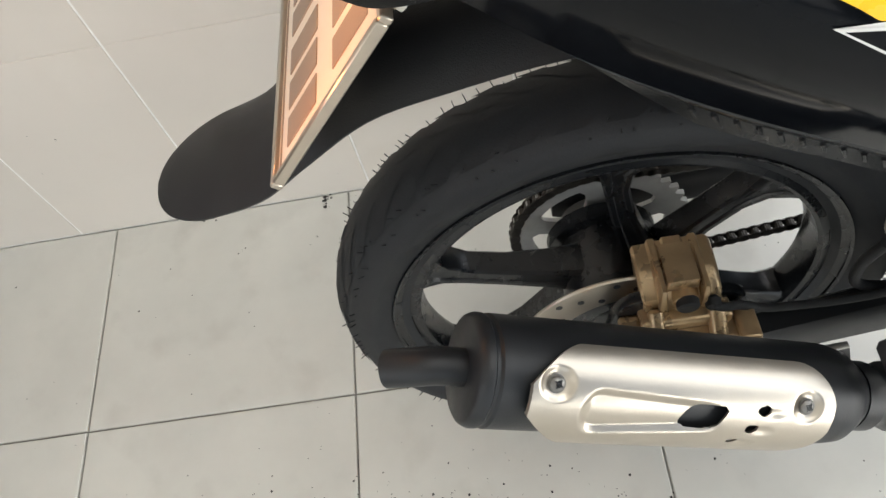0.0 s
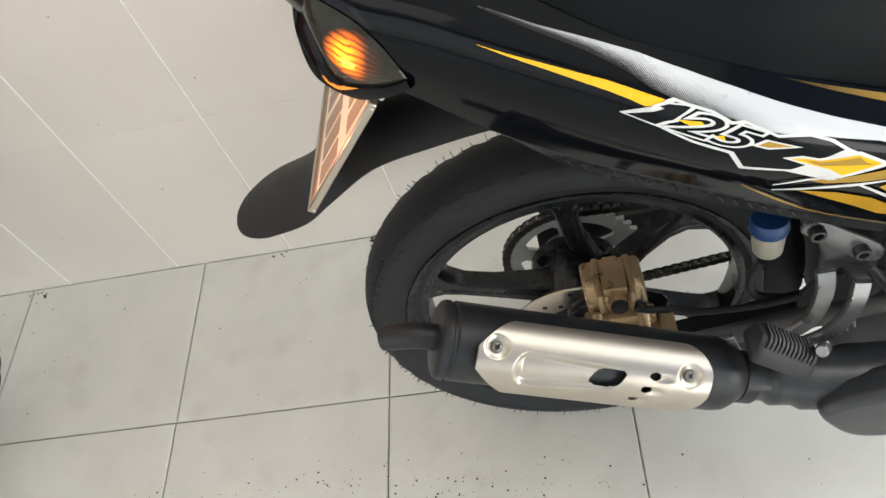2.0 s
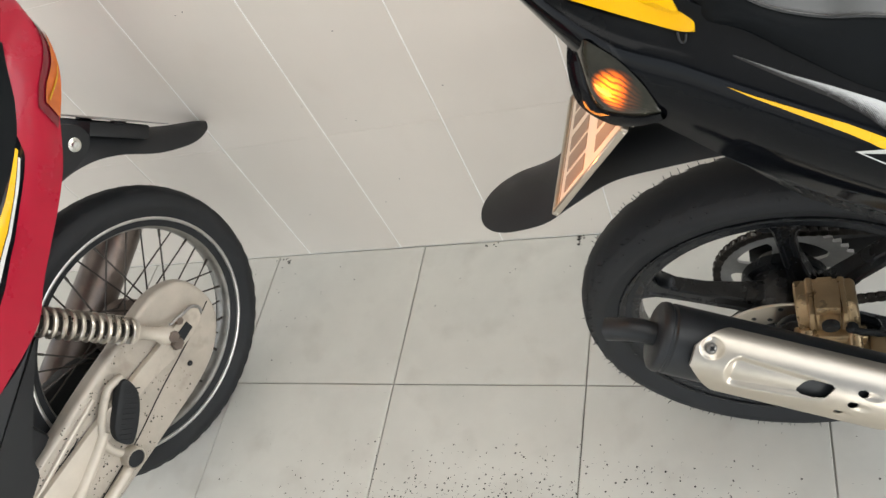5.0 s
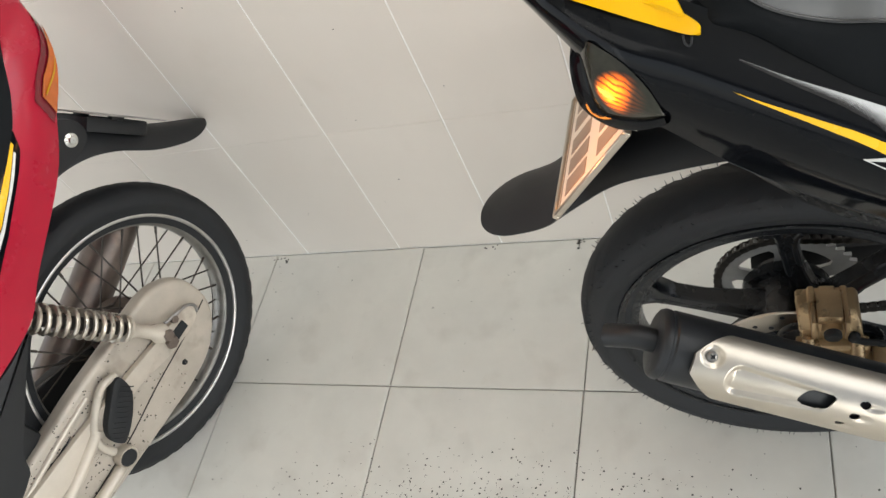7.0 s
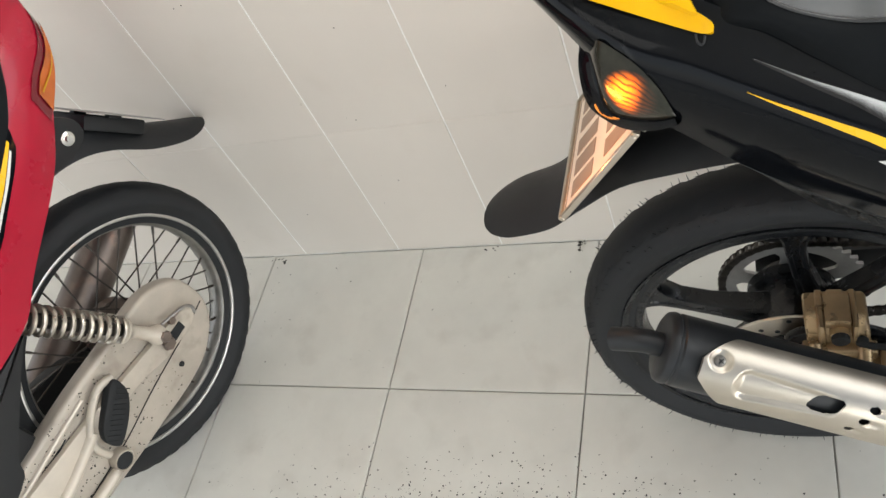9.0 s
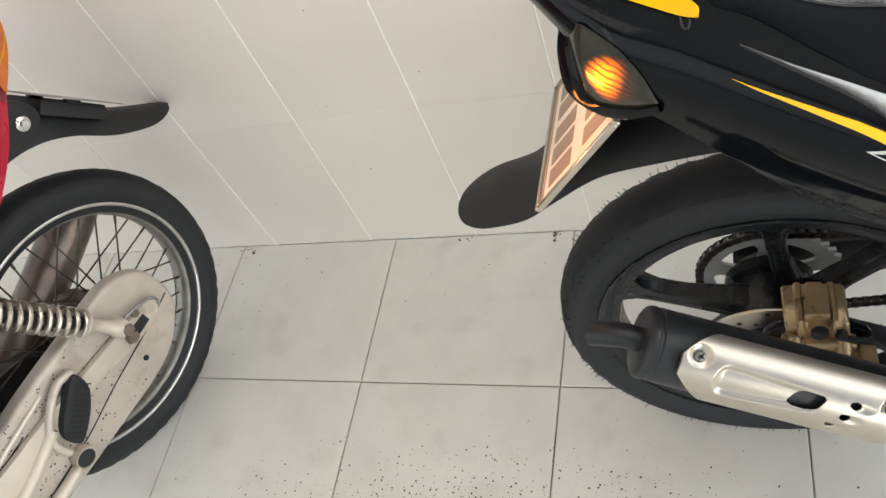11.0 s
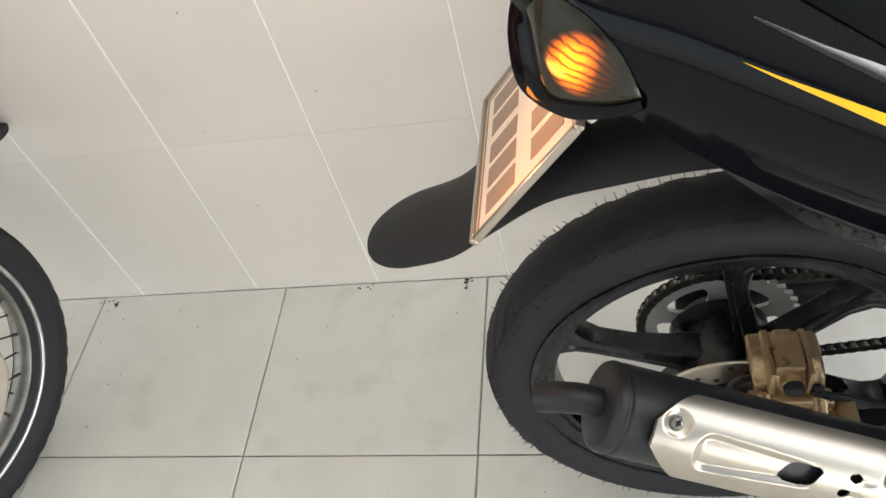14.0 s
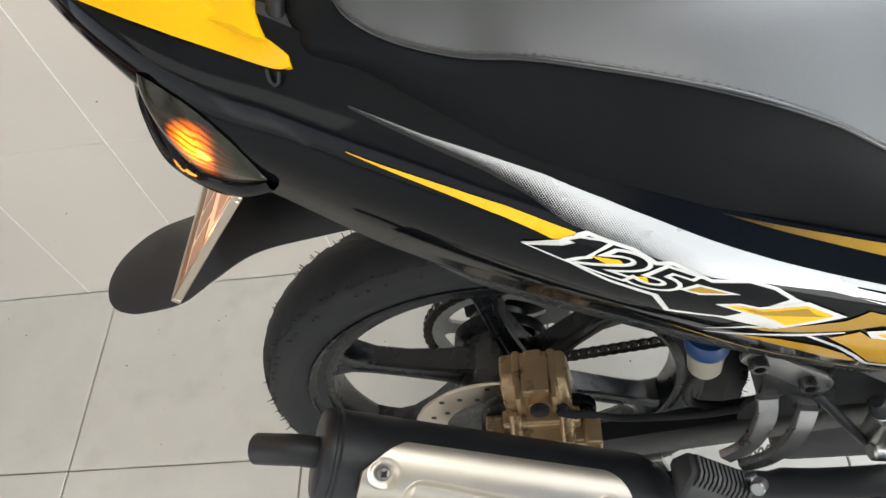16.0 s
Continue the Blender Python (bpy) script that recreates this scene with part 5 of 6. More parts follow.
def grab_rail():
    half = [((-0.0660, -0.1105, 0.8460), (-0.0660, -0.1090, 0.8480), (-0.0672, -0.1078, 0.8460)),
            ((-0.0680, -0.1130, 0.8435), (-0.0685, -0.1082, 0.8520), (-0.0722, -0.1028, 0.8457)),
            ((-0.078, -0.1120, 0.8442), (-0.079, -0.1005, 0.8575), (-0.083, -0.0930, 0.8512)),
            ((-0.106, -0.103, 0.8530), (-0.102, -0.0885, 0.8670), (-0.101, -0.079, 0.8620)),
            ((-0.141, -0.094, 0.8670), (-0.133, -0.074, 0.8840), (-0.128, -0.063, 0.8800)),
            ((-0.184, -0.076, 0.8795), (-0.170, -0.054, 0.8960), (-0.160, -0.042, 0.8930)),
            ((-0.226, -0.049, 0.8855), (-0.214, -0.033, 0.9010), (-0.186, -0.020, 0.8985)),
            ((-0.269, -0.020, 0.8895), (-0.260, -0.014, 0.9030), (-0.206, -0.006, 0.9010)),
            ((-0.280, 0.0, 0.8905), (-0.273, 0.0, 0.9035), (-0.209, 0.0, 0.9015))]
    full = half + [tuple((x, -y, z) for x, y, z in r) for r in reversed(half[:-1])]
    lines = [smooth_path([r[k] for r in full], 6) for k in range(3)]
    rings = []
    for o, r, i in zip(*lines):
        mid = (o + i) / 2 - Vector((0, 0, 0.007))
        out = (o - i) * 0.05
        f = (o - r) * 0.07
        h = (i - r) * 0.09
        rings.append([mid, o.lerp(mid, 0.25), o, o.lerp(r, 0.14) + out * 0.6, o.lerp(r, 0.55) + out, r + f * 1.6, r + f * 0.5 + h * 0.3 + (r - mid) * 0.015, r + h * 1.4, r.lerp(i, 0.5) + (r - mid) * 0.03, i.lerp(r, 0.08), i, i.lerp(mid, 0.4)])
    rail = part("grab_rail", loft(rings, True, True), YELLOW, black, "yellow painted cast grab rail")
    bm = bmesh.new()
    rows = []
    for k in range(33):
        y = -0.0945 + 0.189 * k / 32
        e = abs(y) / 0.08
        # both edges flare into the rail
        f = max(0.0, (abs(y) - 0.058) / 0.0365)
        x0, x1 = -0.128 - 0.004 * f ** 2, -0.088 + 0.011 * f ** 1.8
        z = 0.8755 - 0.003 * e * e
        row = []
        for u, dx, dz in ((0, 0, -0.010), (0, 0, -0.003), (0, 0.002, -0.0008), (0, 0.006, 0), (0.33, 0, -0.0005), (0.66, 0, -0.001), (1, -0.006, -0.002), (1, -0.002, -0.003), (1, 0, -0.006), (1, 0, -0.012)):
            row.append((x0 + (x1 - x0) * u + dx, y * (0.082 + 0.021 * u) / 0.0945, z + dz - f ** 2 * (0.003 + 0.007 * u * u)))
        rows.append(row)
    part("cross_plate", loft(rows, True, True, bm), YELLOW, rail)
    rows = []
    for y in [-0.058 + 0.116 * k / 14 for k in range(15)]:
        e = abs(y) / 0.058
        x0, x1 = -0.236 + 0.072 * e ** 1.3, -0.163 + 0.004 * e
        z = 0.8985 - 0.004 * e
        rows.append([(x0, y, z - 0.008), (x0, y, z), (x1 - 0.003, y, z - 0.001), (x1, y, z - 0.004), (x1, y, z - 0.010)])
    part("rear_plate", loft(rows, True, True), YELLOW, rail)
    for y, z in ((-0.067, 0.8718), (0.017, 0.8740)):
        bo = part("rail_bolt", lathe([(0.0005, 0.001), (0.0036, 0.001), (0.0039, 0.003), (0.0060, 0.0036), (0.0070, 0.0026), (0.0074, 0.0), (0.0005, 0.0)], 24), SCREW, rail, "dull zinc socket bolt", m=pose(-0.104, y, z, 90, 0, 0))
        part("socket", lathe([(0.0004, 0.0018), (0.0036, 0.0018)], 6), RUBBER, bo, m=pose(-0.104, y, z + 0.0005, 90, 0, 0))
    part("seat_catch", block(-0.156, -0.134, -0.045, 0.010, 0.868, 0.884, 0.006, seg=3), PLASTIC, black, "grey plastic seat catch")
    part("rail_gasket", tube(smooth_path([(-0.064, -0.101, 0.836), (-0.073, -0.092, 0.846), (-0.077, -0.070, 0.857), (-0.078, 0, 0.862), (-0.077, 0.070, 0.857), (-0.073, 0.092, 0.846), (-0.064, 0.101, 0.836)], 6), 0.0055, 12), PLASTIC, black, "black rubber strip between rail and seat")
    part("fairing_clip", tube(smooth_path([(-0.080, -0.1125, 0.844), (-0.079, -0.117, 0.8395), (-0.0765, -0.1185, 0.837), (-0.074, -0.1180, 0.8385), (-0.073, -0.115, 0.843)], 4), 0.0010, 8), PLASTIC, black)


grab_rail()

SEATS = [  # skirt x, y, z; piping x, y, z; crown z
    (-0.086, 0.05, 0.85, -0.05, 0.02, 0.871, 0.872),
    (-0.084, 0.075, 0.849, -0.048, 0.05, 0.87, 0.873),
    (-0.076, 0.092, 0.847, -0.042, 0.075, 0.867, 0.874),
    (-0.06, 0.1035, 0.8475, -0.03, 0.098, 0.86, 0.873),
    (-0.03, 0.1138, 0.8444, -0.006, 0.11, 0.849, 0.868),
    (0.012, 0.1296, 0.8201, 0.03, 0.116, 0.838, 0.861),
    (0.066, 0.1444, 0.7879, 0.072, 0.12, 0.832, 0.853),
    (0.157, 0.1527, 0.7453, 0.157, 0.13, 0.809, 0.832),
    (0.226, 0.15, 0.706, 0.226, 0.134, 0.777, 0.812),
    (0.29, 0.151, 0.682, 0.29, 0.134, 0.732, 0.792),
    (0.36, 0.15, 0.66, 0.36, 0.128, 0.702, 0.772),
    (0.46, 0.147, 0.634, 0.46, 0.116, 0.692, 0.75),
    (0.6, 0.128, 0.605, 0.6, 0.095, 0.69, 0.74),
]


def seat():
    skirt = smooth_path([r[0:3] for r in SEATS], 8)
    pipe = smooth_path([r[3:6] for r in SEATS], 8)
    crown = smooth_path([(r[3], 0, r[6]) for r in SEATS], 8)
    top = [[Vector((pi.x, e / 10 * pi.y, pi.z + (cr.z - pi.z) * (1 - abs(e / 10) ** 2.6))) for e in range(-10, 11)] for pi, cr in zip(pipe, crown)]
    s = part("seat", loft(top, False, False), SEAT, black, "grey grained vinyl seat cover")

    def fall(side):
        rows = []
        for p, q in zip(pipe, skirt):
            a, b = Vector((p.x, side * p.y, p.z)), Vector((q.x, side * (q.y - 0.002), q.z - 0.008))
            rows.append([a.lerp(b, k / 6) + Vector((-0.002 if q.x < -0.05 else 0, side * 0.006, 0.003)) * math.sin(math.pi * k / 6) for k in range(7)])
        return rows

    right, left = fall(-1), fall(1)
    part("seat_side", loft(right, False, False), SEAT_SIDE, s, "black seat side panel")
    part("seat_side", loft(left, False, False), SEAT_SIDE, s, "black seat side panel")
    part("seat_back", loft([right[0], left[0]], False, False), SEAT_SIDE, s, "dark seat back edge")
    line = [Vector((p.x, -p.y, p.z + 0.0005)) for p in reversed(pipe)] + [Vector((p.x, p.y, p.z + 0.0005)) for p in pipe]
    part("piping", tube(line, 0.0020, 10), PIPING, s, "black welted piping")
    # stitches beside the piping
    bm = bmesh.new()
    run = [Vector((p.x, -p.y * 0.975, p.z + 0.0022)) for p in smooth_path(pipe, 3)]
    d = 0.0
    for p, q in zip(run, run[1:]):
        d += (q - p).length
        if d > 0.0045:
            d = 0
            tube([p, p + (q - p).normalized() * 0.0026], 0.00022, 5, bm)
    part("stitching", bm, SEAT, s)


seat()


def mudguard():
    cen = [(0.10, 0.665), (0.02, 0.672), (-0.05, 0.672), (-0.12, 0.660), (-0.18, 0.644), (-0.235, 0.610), (-0.275, 0.578), (-0.32, 0.558), (-0.341, 0.5485), (-0.356, 0.5415), (-0.3665, 0.5365), (-0.372, 0.534), (-0.374, 0.533)]
    hw = [0.06, 0.062, 0.062, 0.061, 0.060, 0.059, 0.058, 0.055, 0.049, 0.040, 0.028, 0.015, 0.002]
    drop = [0.03, 0.026, 0.024, 0.023, 0.022, 0.024, 0.020, 0.013, 0.009, 0.006, 0.003, 0.001, 0.0]
    c = smooth_path([(x, 0, z) for x, z in cen], 5)
    w = smooth_path([(a, b, 0) for a, b in zip(hw, drop)], 5)
    rows = []
    for p, q in zip(c, w):
        rows.append([Vector((p.x, q.x * k / 8, p.z - q.y * abs(k / 8) ** 2.2)) for k in range(-8, 9)])
    bm = loft(rows, False, False)
    bmesh.ops.recalc_face_normals(bm, faces=bm.faces)
    bmesh.ops.solidify(bm, geom=bm.faces[:], thickness=0.003)
    part("rear_mudguard", bm, PLASTIC, black, "black plastic rear mudguard with rounded flap")
    # lit number plate, characters as plain bars
    pm = Matrix.Translation((-0.190, 0, 0.6745)) @ Matrix.Rotation(radians(-90), 4, "Z") @ Matrix.Rotation(radians(49.6), 4, "X")
    def bar(name, x0, x1, y0, y1, z0, z1, material, parent, bev, label=""):
        return part(name, block(x0, x1, y0, y1, z0, z1, bev, seg=1), material, parent, label, m=pm)
    plate = bar("number_plate", -0.097, 0.097, -0.072, 0.072, 0.0, 0.0022, PLATE, black, 0.001, "pale number plate with dark characters, lit amber")
    for x0, x1, y0, y1 in ((-0.101, 0.101, -0.076, -0.071), (-0.101, 0.101, 0.071, 0.076), (-0.101, -0.096, -0.0712, 0.0712), (0.096, 0.101, -0.0712, 0.0712)):
        bar("plate_frame", x0, x1, y0, y1, -0.002, 0.006, STEEL, plate, 0.001)
    for x0, x1, y0, y1 in ((-0.092, 0.092, -0.068, -0.0665), (-0.092, 0.092, 0.0665, 0.068), (-0.092, -0.0905, -0.066, 0.066), (0.0905, 0.092, -0.066, 0.066)):
        bar("plate_border", x0, x1, y0, y1, 0.002, 0.0028, INK, plate, 0)
    for y0, y1, spans in ((0.012, 0.056, ((-0.072, -0.046), (-0.036, -0.010), (0.014, 0.040), (0.050, 0.076))), (-0.056, -0.012, ((-0.082, -0.057), (-0.049, -0.024), (-0.010, 0.015), (0.023, 0.048), (0.056, 0.081)))):
        for x0, x1 in spans:
            bar("character_bar", x0, x1, y0, y1, 0.002, 0.003, INK, plate, 0)
    bar("plate_bracket", -0.06, 0.06, -0.02, 0.07, -0.008, -0.001, PLASTIC, plate, 0.002)
    part("plate_bolt", rod((-0.132, -0.094, 0.735), (-0.142, -0.094, 0.746), 0.006, 12, None, 0.001), CHROME, plate)
    part("plate_lamp_housing", block(-0.160, -0.128, -0.030, 0.030, 0.752, 0.768, 0.004), PLASTIC, black)


mudguard()
pl = bpy.data.lights.new("plate_lamp", "POINT")
pl.energy, pl.color, pl.shadow_soft_size = 0.20, (1.0, 0.47, 0.16), 0.012
ob = new("plate_lamp", pl)
ob.matrix_world = black.matrix_world @ Matrix.Translation((-0.185, -0.02, 0.745))

# ---- red motorcycle ----
red = thing("red_motorcycle", pose(-0.41, -0.385, 0, 0, 0, -104.9), "old red underbone motorcycle with wire wheel and grimy chain case", "motorcycle")
RX = Vector((0.006, 0, 0.302))


def red_wheel():
    tyre = part("tyre", lathe(smooth_profile(tyre_profile(0.289, 0.226, 0.041)), 110, centre=RX), RUBBER, red, "worn dusty rubber tyre")
    part("tread", tread_blocks(0.289, 0.041, RX, 52, 0.10), RUBBER, tyre)
    pr = [(r + 0.012, y) for r, y in ((0.217, -0.029), (0.220, -0.0265), (0.213, -0.0225), (0.203, -0.0205), (0.196, -0.013), (0.194, 0.0), (0.196, 0.013), (0.203, 0.0205), (0.213, 0.0225), (0.220, 0.0265), (0.217, 0.029))]
    rim = part("rim", lathe(pr, 110, centre=RX), RIM, red, "dull tarnished chrome rim")
    for y in (-0.0278, 0.0278):
        part("rim_lip", tube([RX + Vector((0.2308 * math.cos(2 * math.pi * i / 96), y, 0.2308 * math.sin(2 * math.pi * i / 96))) for i in range(97)], 0.0042, 8), RIM_LIP, rim, "brighter rim edge")
    part("hub", lathe([(0.012, -0.055), (0.060, -0.052), (0.062, -0.028), (0.040, -0.02), (0.036, 0.0), (0.040, 0.024), (0.060, 0.026), (0.060, 0.032), (0.012, 0.050)], 40, centre=RX), RUST, red, "grimy brown brake drum")
    for k in range(36):
        s = 1 if k % 2 else -1
        a = 2 * math.pi * k / 36
        b = a + radians(52) * (1 if (k // 2) % 2 else -1)
        p = RX + Vector((0.056 * math.cos(b), s * 0.026, 0.056 * math.sin(b)))
        q = RX + Vector((0.2065 * math.cos(a), s * 0.004, 0.2065 * math.sin(a)))
        sp = part("wire_spoke", tube([p, q], 0.0017, 6), SPOKE, rim)
        if k % 2:
            part("nipple", tube([q - (q - p).normalized() * 0.014, q], 0.0026, 6), SPOKE, sp)


red_wheel()


def red_drive():
    out = rounded([(-0.115, 0.300), (-0.107, 0.343), (-0.074, 0.376), (-0.025, 0.392), (0.07, 0.390), (0.16, 0.390), (0.25, 0.385), (0.36, 0.380), (0.50, 0.375), (0.50, 0.20), (0.36, 0.188), (0.28, 0.186), (0.18, 0.180), (0.10, 0.176), (0.03, 0.173), (-0.037, 0.184), (-0.091, 0.222), (-0.112, 0.262)], 4)
    case = part("chain_case", plank(out, 0.050, 0.084, 0.010, seg=3), CASE_DULL, red, "grimy silver enclosed chain case")
    part("case_seam", tube(smooth_path([(-0.105, 0.0845, 0.275), (-0.03, 0.085, 0.262), (0.08, 0.085, 0.250), (0.20, 0.085, 0.232), (0.40, 0.085, 0.225)], 5), 0.0012, 6), RUBBER, case)
    part("pressed_rib", tube(smooth_path([(0.16, 0.083, 0.368), (0.24, 0.085, 0.362), (0.32, 0.084, 0.352), (0.42, 0.083, 0.345)], 5), 0.0055, 8), CASE, case)
    part("plug", lathe([(0.0005, 0.004), (0.005, 0.004), (0.0058, 0.0)], 16, centre=(0.010, 0.083, 0.225)), RUBBER, case)
    part("case_slit", tube(smooth_path([(0.225, 0.0850, 0.349), (0.255, 0.0858, 0.345), (0.285, 0.0862, 0.346), (0.315, 0.0860, 0.342)], 4), [0.0012] * 3 + [0.0028] * 6 + [0.0020] * 3 + [0.001], 8), RUBBER, case)
    # oil spatter on the case
    rnd = random.Random(21)
    bm = bmesh.new()
    for k in range(900):
        x, z, r = rnd.uniform(0.02, 0.46), rnd.uniform(0.19, 0.385), rnd.choice((0.0006, 0.0009, 0.0012, 0.0016, 0.0022))
        if x > rnd.uniform(-0.05, 0.32):
            c = bm.verts.new((x, 0.0852, z))
            ring = [bm.verts.new((x + r * rnd.uniform(0.7, 1.3) * math.cos(q * 1.0472), 0.0846, z + r * math.sin(q * 1.0472))) for q in range(6)]
            for i in range(6):
                bm.faces.new((c, ring[i], ring[(i + 1) % 6]))
    tagged(part("oil_spatter", bm, OIL, case), kind="stuff")
    # swingarm bar over the case, with the adjuster slot
    arm = part("swingarm_bar", plank(rounded([(-0.078, 0.286), (-0.074, 0.306), (-0.050, 0.316), (0.02, 0.322), (0.10, 0.332), (0.22, 0.345), (0.50, 0.355), (0.50, 0.300), (0.25, 0.300), (0.10, 0.296), (0.02, 0.276), (-0.050, 0.272)], 4), 0.086, 0.099, 0.003), CASE, red, "grimy silver swingarm")
    part("adjuster_slot", plank([(-0.044, 0.283), (-0.044, 0.303), (0.004, 0.306), (0.008, 0.282)], 0.0985, 0.1005, 0.001), RUBBER, arm)
    part("axle_nut", hexagon((0, 0.099, 0.296), (0, 1, 0), 0.013, 0.011), RUST, red)
    part("adjuster_hook", tube(smooth_path([(-0.018, 0.102, 0.334), (-0.045, 0.104, 0.326), (-0.068, 0.104, 0.318), (-0.080, 0.102, 0.300), (-0.076, 0.100, 0.285)], 4), 0.003, 8), DULL, arm)
    part("adjuster_nut", hexagon((-0.035, 0.098, 0.322), (0, 1, 0), 0.008, 0.010), RUST, arm)
    # folded passenger footrest on its forked bracket
    frame_line = [(0.105, 0.358), (0.139, 0.366), (0.195, 0.330), (0.214, 0.296), (0.212, 0.262)]
    br = part("footrest_bracket", tube(smooth_path([(x, 0.100, z) for x, z in frame_line], 5), 0.0075, 10), CASE, red, "cast silver footrest bracket")
    for pts in ([(0.196, 0.098, 0.320), (0.25, 0.098, 0.302), (0.32, 0.096, 0.285), (0.46, 0.092, 0.270)], [(0.226, 0.096, 0.223), (0.26, 0.097, 0.222), (0.34, 0.095, 0.225), (0.46, 0.092, 0.235)]):
        part("bracket_arm", tube(smooth_path(pts, 5), 0.011, 12), CASE, br)
    rub = [(0.106, 0.356), (0.118, 0.360), (0.148, 0.342), (0.186, 0.316), (0.199, 0.290), (0.194, 0.266), (0.180, 0.264), (0.146, 0.283), (0.117, 0.309), (0.106, 0.332)]
    foot = part("footrest_rubber", plank(rounded(rub, 3), 0.094, 0.114, 0.005), RUBBER, br, "black ribbed footrest rubber")
    for k in range(11):
        t = k / 10
        c = Vector((0.112 + 0.080 * t, 0.114, 0.334 - 0.048 * t))
        w = Vector((0.010, 0, 0.0175))
        part("rib", tube([c - w * 0.7, c + w * 0.62], 0.0012, 6), RUBBER, foot)
    part("pivot_boss", lathe([(0.010, 0.0), (0.018, 0.0), (0.020, 0.004), (0.020, 0.020), (0.0190, 0.023), (0.0172, 0.023), (0.0160, 0.016)], 28, centre=(0.208, 0.084, 0.230)), CASE, br)
    part("pivot_plug", lathe([(0.0005, 0.0225), (0.0160, 0.0225), (0.0165, 0.0), (0.0005, 0.0)], 24, centre=(0.208, 0.084, 0.230)), RUBBER, br)
    # shock absorber: clevis, rod and spring
    a, b = Vector((0.000, 0.110, 0.330)), Vector((0.168, 0.082, 0.680))
    d = (b - a).normalized()
    sh = part("shock_absorber", tube([a + d * 0.07, b], 0.012, 14), DARK_STEEL, red, "rear shock absorber with bare coil spring")
    rings = [(0.0, 0.0175), (0.012, 0.0185), (0.022, 0.013), (0.050, 0.011), (0.066, 0.014), (0.074, 0.023), (0.080, 0.023), (0.081, 0.012)]
    part("clevis", tube([a + d * s for s, r in rings], [r for s, r in rings], 18), CASE, sh)
    part("lower_bolt", hexagon(a + Vector((0, 0.012, 0.002)), (0, 1, 0), 0.011, 0.010), RUST, sh)
    u = d.orthogonal().normalized()
    w = d.cross(u)
    helix = []
    turns, n = 17, 17 * 16
    for k in range(n + 1):
        t = k / n
        an = 2 * math.pi * turns * t
        helix.append(a + d * (0.082 + 0.27 * t) + 0.0225 * (u * math.cos(an) + w * math.sin(an)))
    part("spring", tube(helix, 0.0042, 8), SPRING, sh, "chromed coil spring")
    # swingarm on the far side and the muffler
    part("swingarm_leg", tube([(-0.03, -0.085, 0.288), (0.42, -0.075, 0.33)], 0.018, 12), MATTE, red)
    mc = smooth_path([(-0.190, -0.115, 0.405), (-0.14, -0.115, 0.390), (0.02, -0.112, 0.340), (0.22, -0.105, 0.290)], 5)
    part("muffler", tube(mc, [0.026, 0.038, 0.040, 0.042, 0.043] + [0.044] * (len(mc) - 9) + [0.042, 0.040, 0.034, 0.026], 24), RUST, red, "rust-brown stained muffler")
    # made-up black plate in place of dark parts and shadow behind the wheel
    part("dark_wheel_filler", plank(rounded([(0.05, 0.250), (0.09, 0.330), (0.20, 0.365), (0.34, 0.36), (0.37, 0.11), (0.30, 0.085), (0.20, 0.13), (0.10, 0.18)], 4), -0.075, -0.045, 0.006), PLASTIC, red, "added black plate for the shadowed parts behind the wheel")
    part("inner_panel", block(0.24, 0.46, -0.07, 0.07, 0.30, 0.60, 0.02), PLASTIC, red, "black inner mudguard")
    part("lower_cowl", plank(rounded([(0.125, 0.560), (0.18, 0.548), (0.26, 0.548), (0.50, 0.56), (0.50, 0.36), (0.32, 0.39), (0.28, 0.43), (0.21, 0.49)], 4), 0.095, 0.122, 0.006), PLASTIC, red, "black plastic lower cowl")


red_drive()
COWL = [
    (-0.262, ((-0.010, 0.896), (-0.035, 0.890), (-0.050, 0.875), (-0.046, 0.858), (0.0, 0.854))),
    (-0.240, ((-0.035, 0.894), (-0.066, 0.880), (-0.085, 0.856), (-0.084, 0.826), (0.0, 0.822))),
    (-0.215, ((-0.048, 0.889), (-0.080, 0.868), (-0.098, 0.832), (-0.095, 0.787), (0.0, 0.785))),
    (-0.165, ((-0.064, 0.872), (-0.098, 0.846), (-0.112, 0.800), (-0.104, 0.746), (0.0, 0.740))),
    (-0.090, ((-0.078, 0.838), (-0.112, 0.800), (-0.126, 0.744), (-0.116, 0.684), (0.0, 0.700))),
    (0.060, ((-0.090, 0.792), (-0.122, 0.744), (-0.134, 0.682), (-0.122, 0.600), (0.0, 0.66))),
    (0.110, ((-0.093, 0.780), (-0.125, 0.730), (-0.137, 0.662), (-0.124, 0.568), (0.0, 0.64))),
    (0.200, ((-0.096, 0.765), (-0.128, 0.715), (-0.140, 0.640), (-0.126, 0.552), (0.0, 0.62))),
    (0.480, ((-0.096, 0.740), (-0.128, 0.690), (-0.138, 0.600), (-0.126, 0.52), (0.0, 0.60))),
]
cowl = part("side_cowl", shell(COWL, -0.262, 0.48, 50), RED, red, "red painted tail cowl")


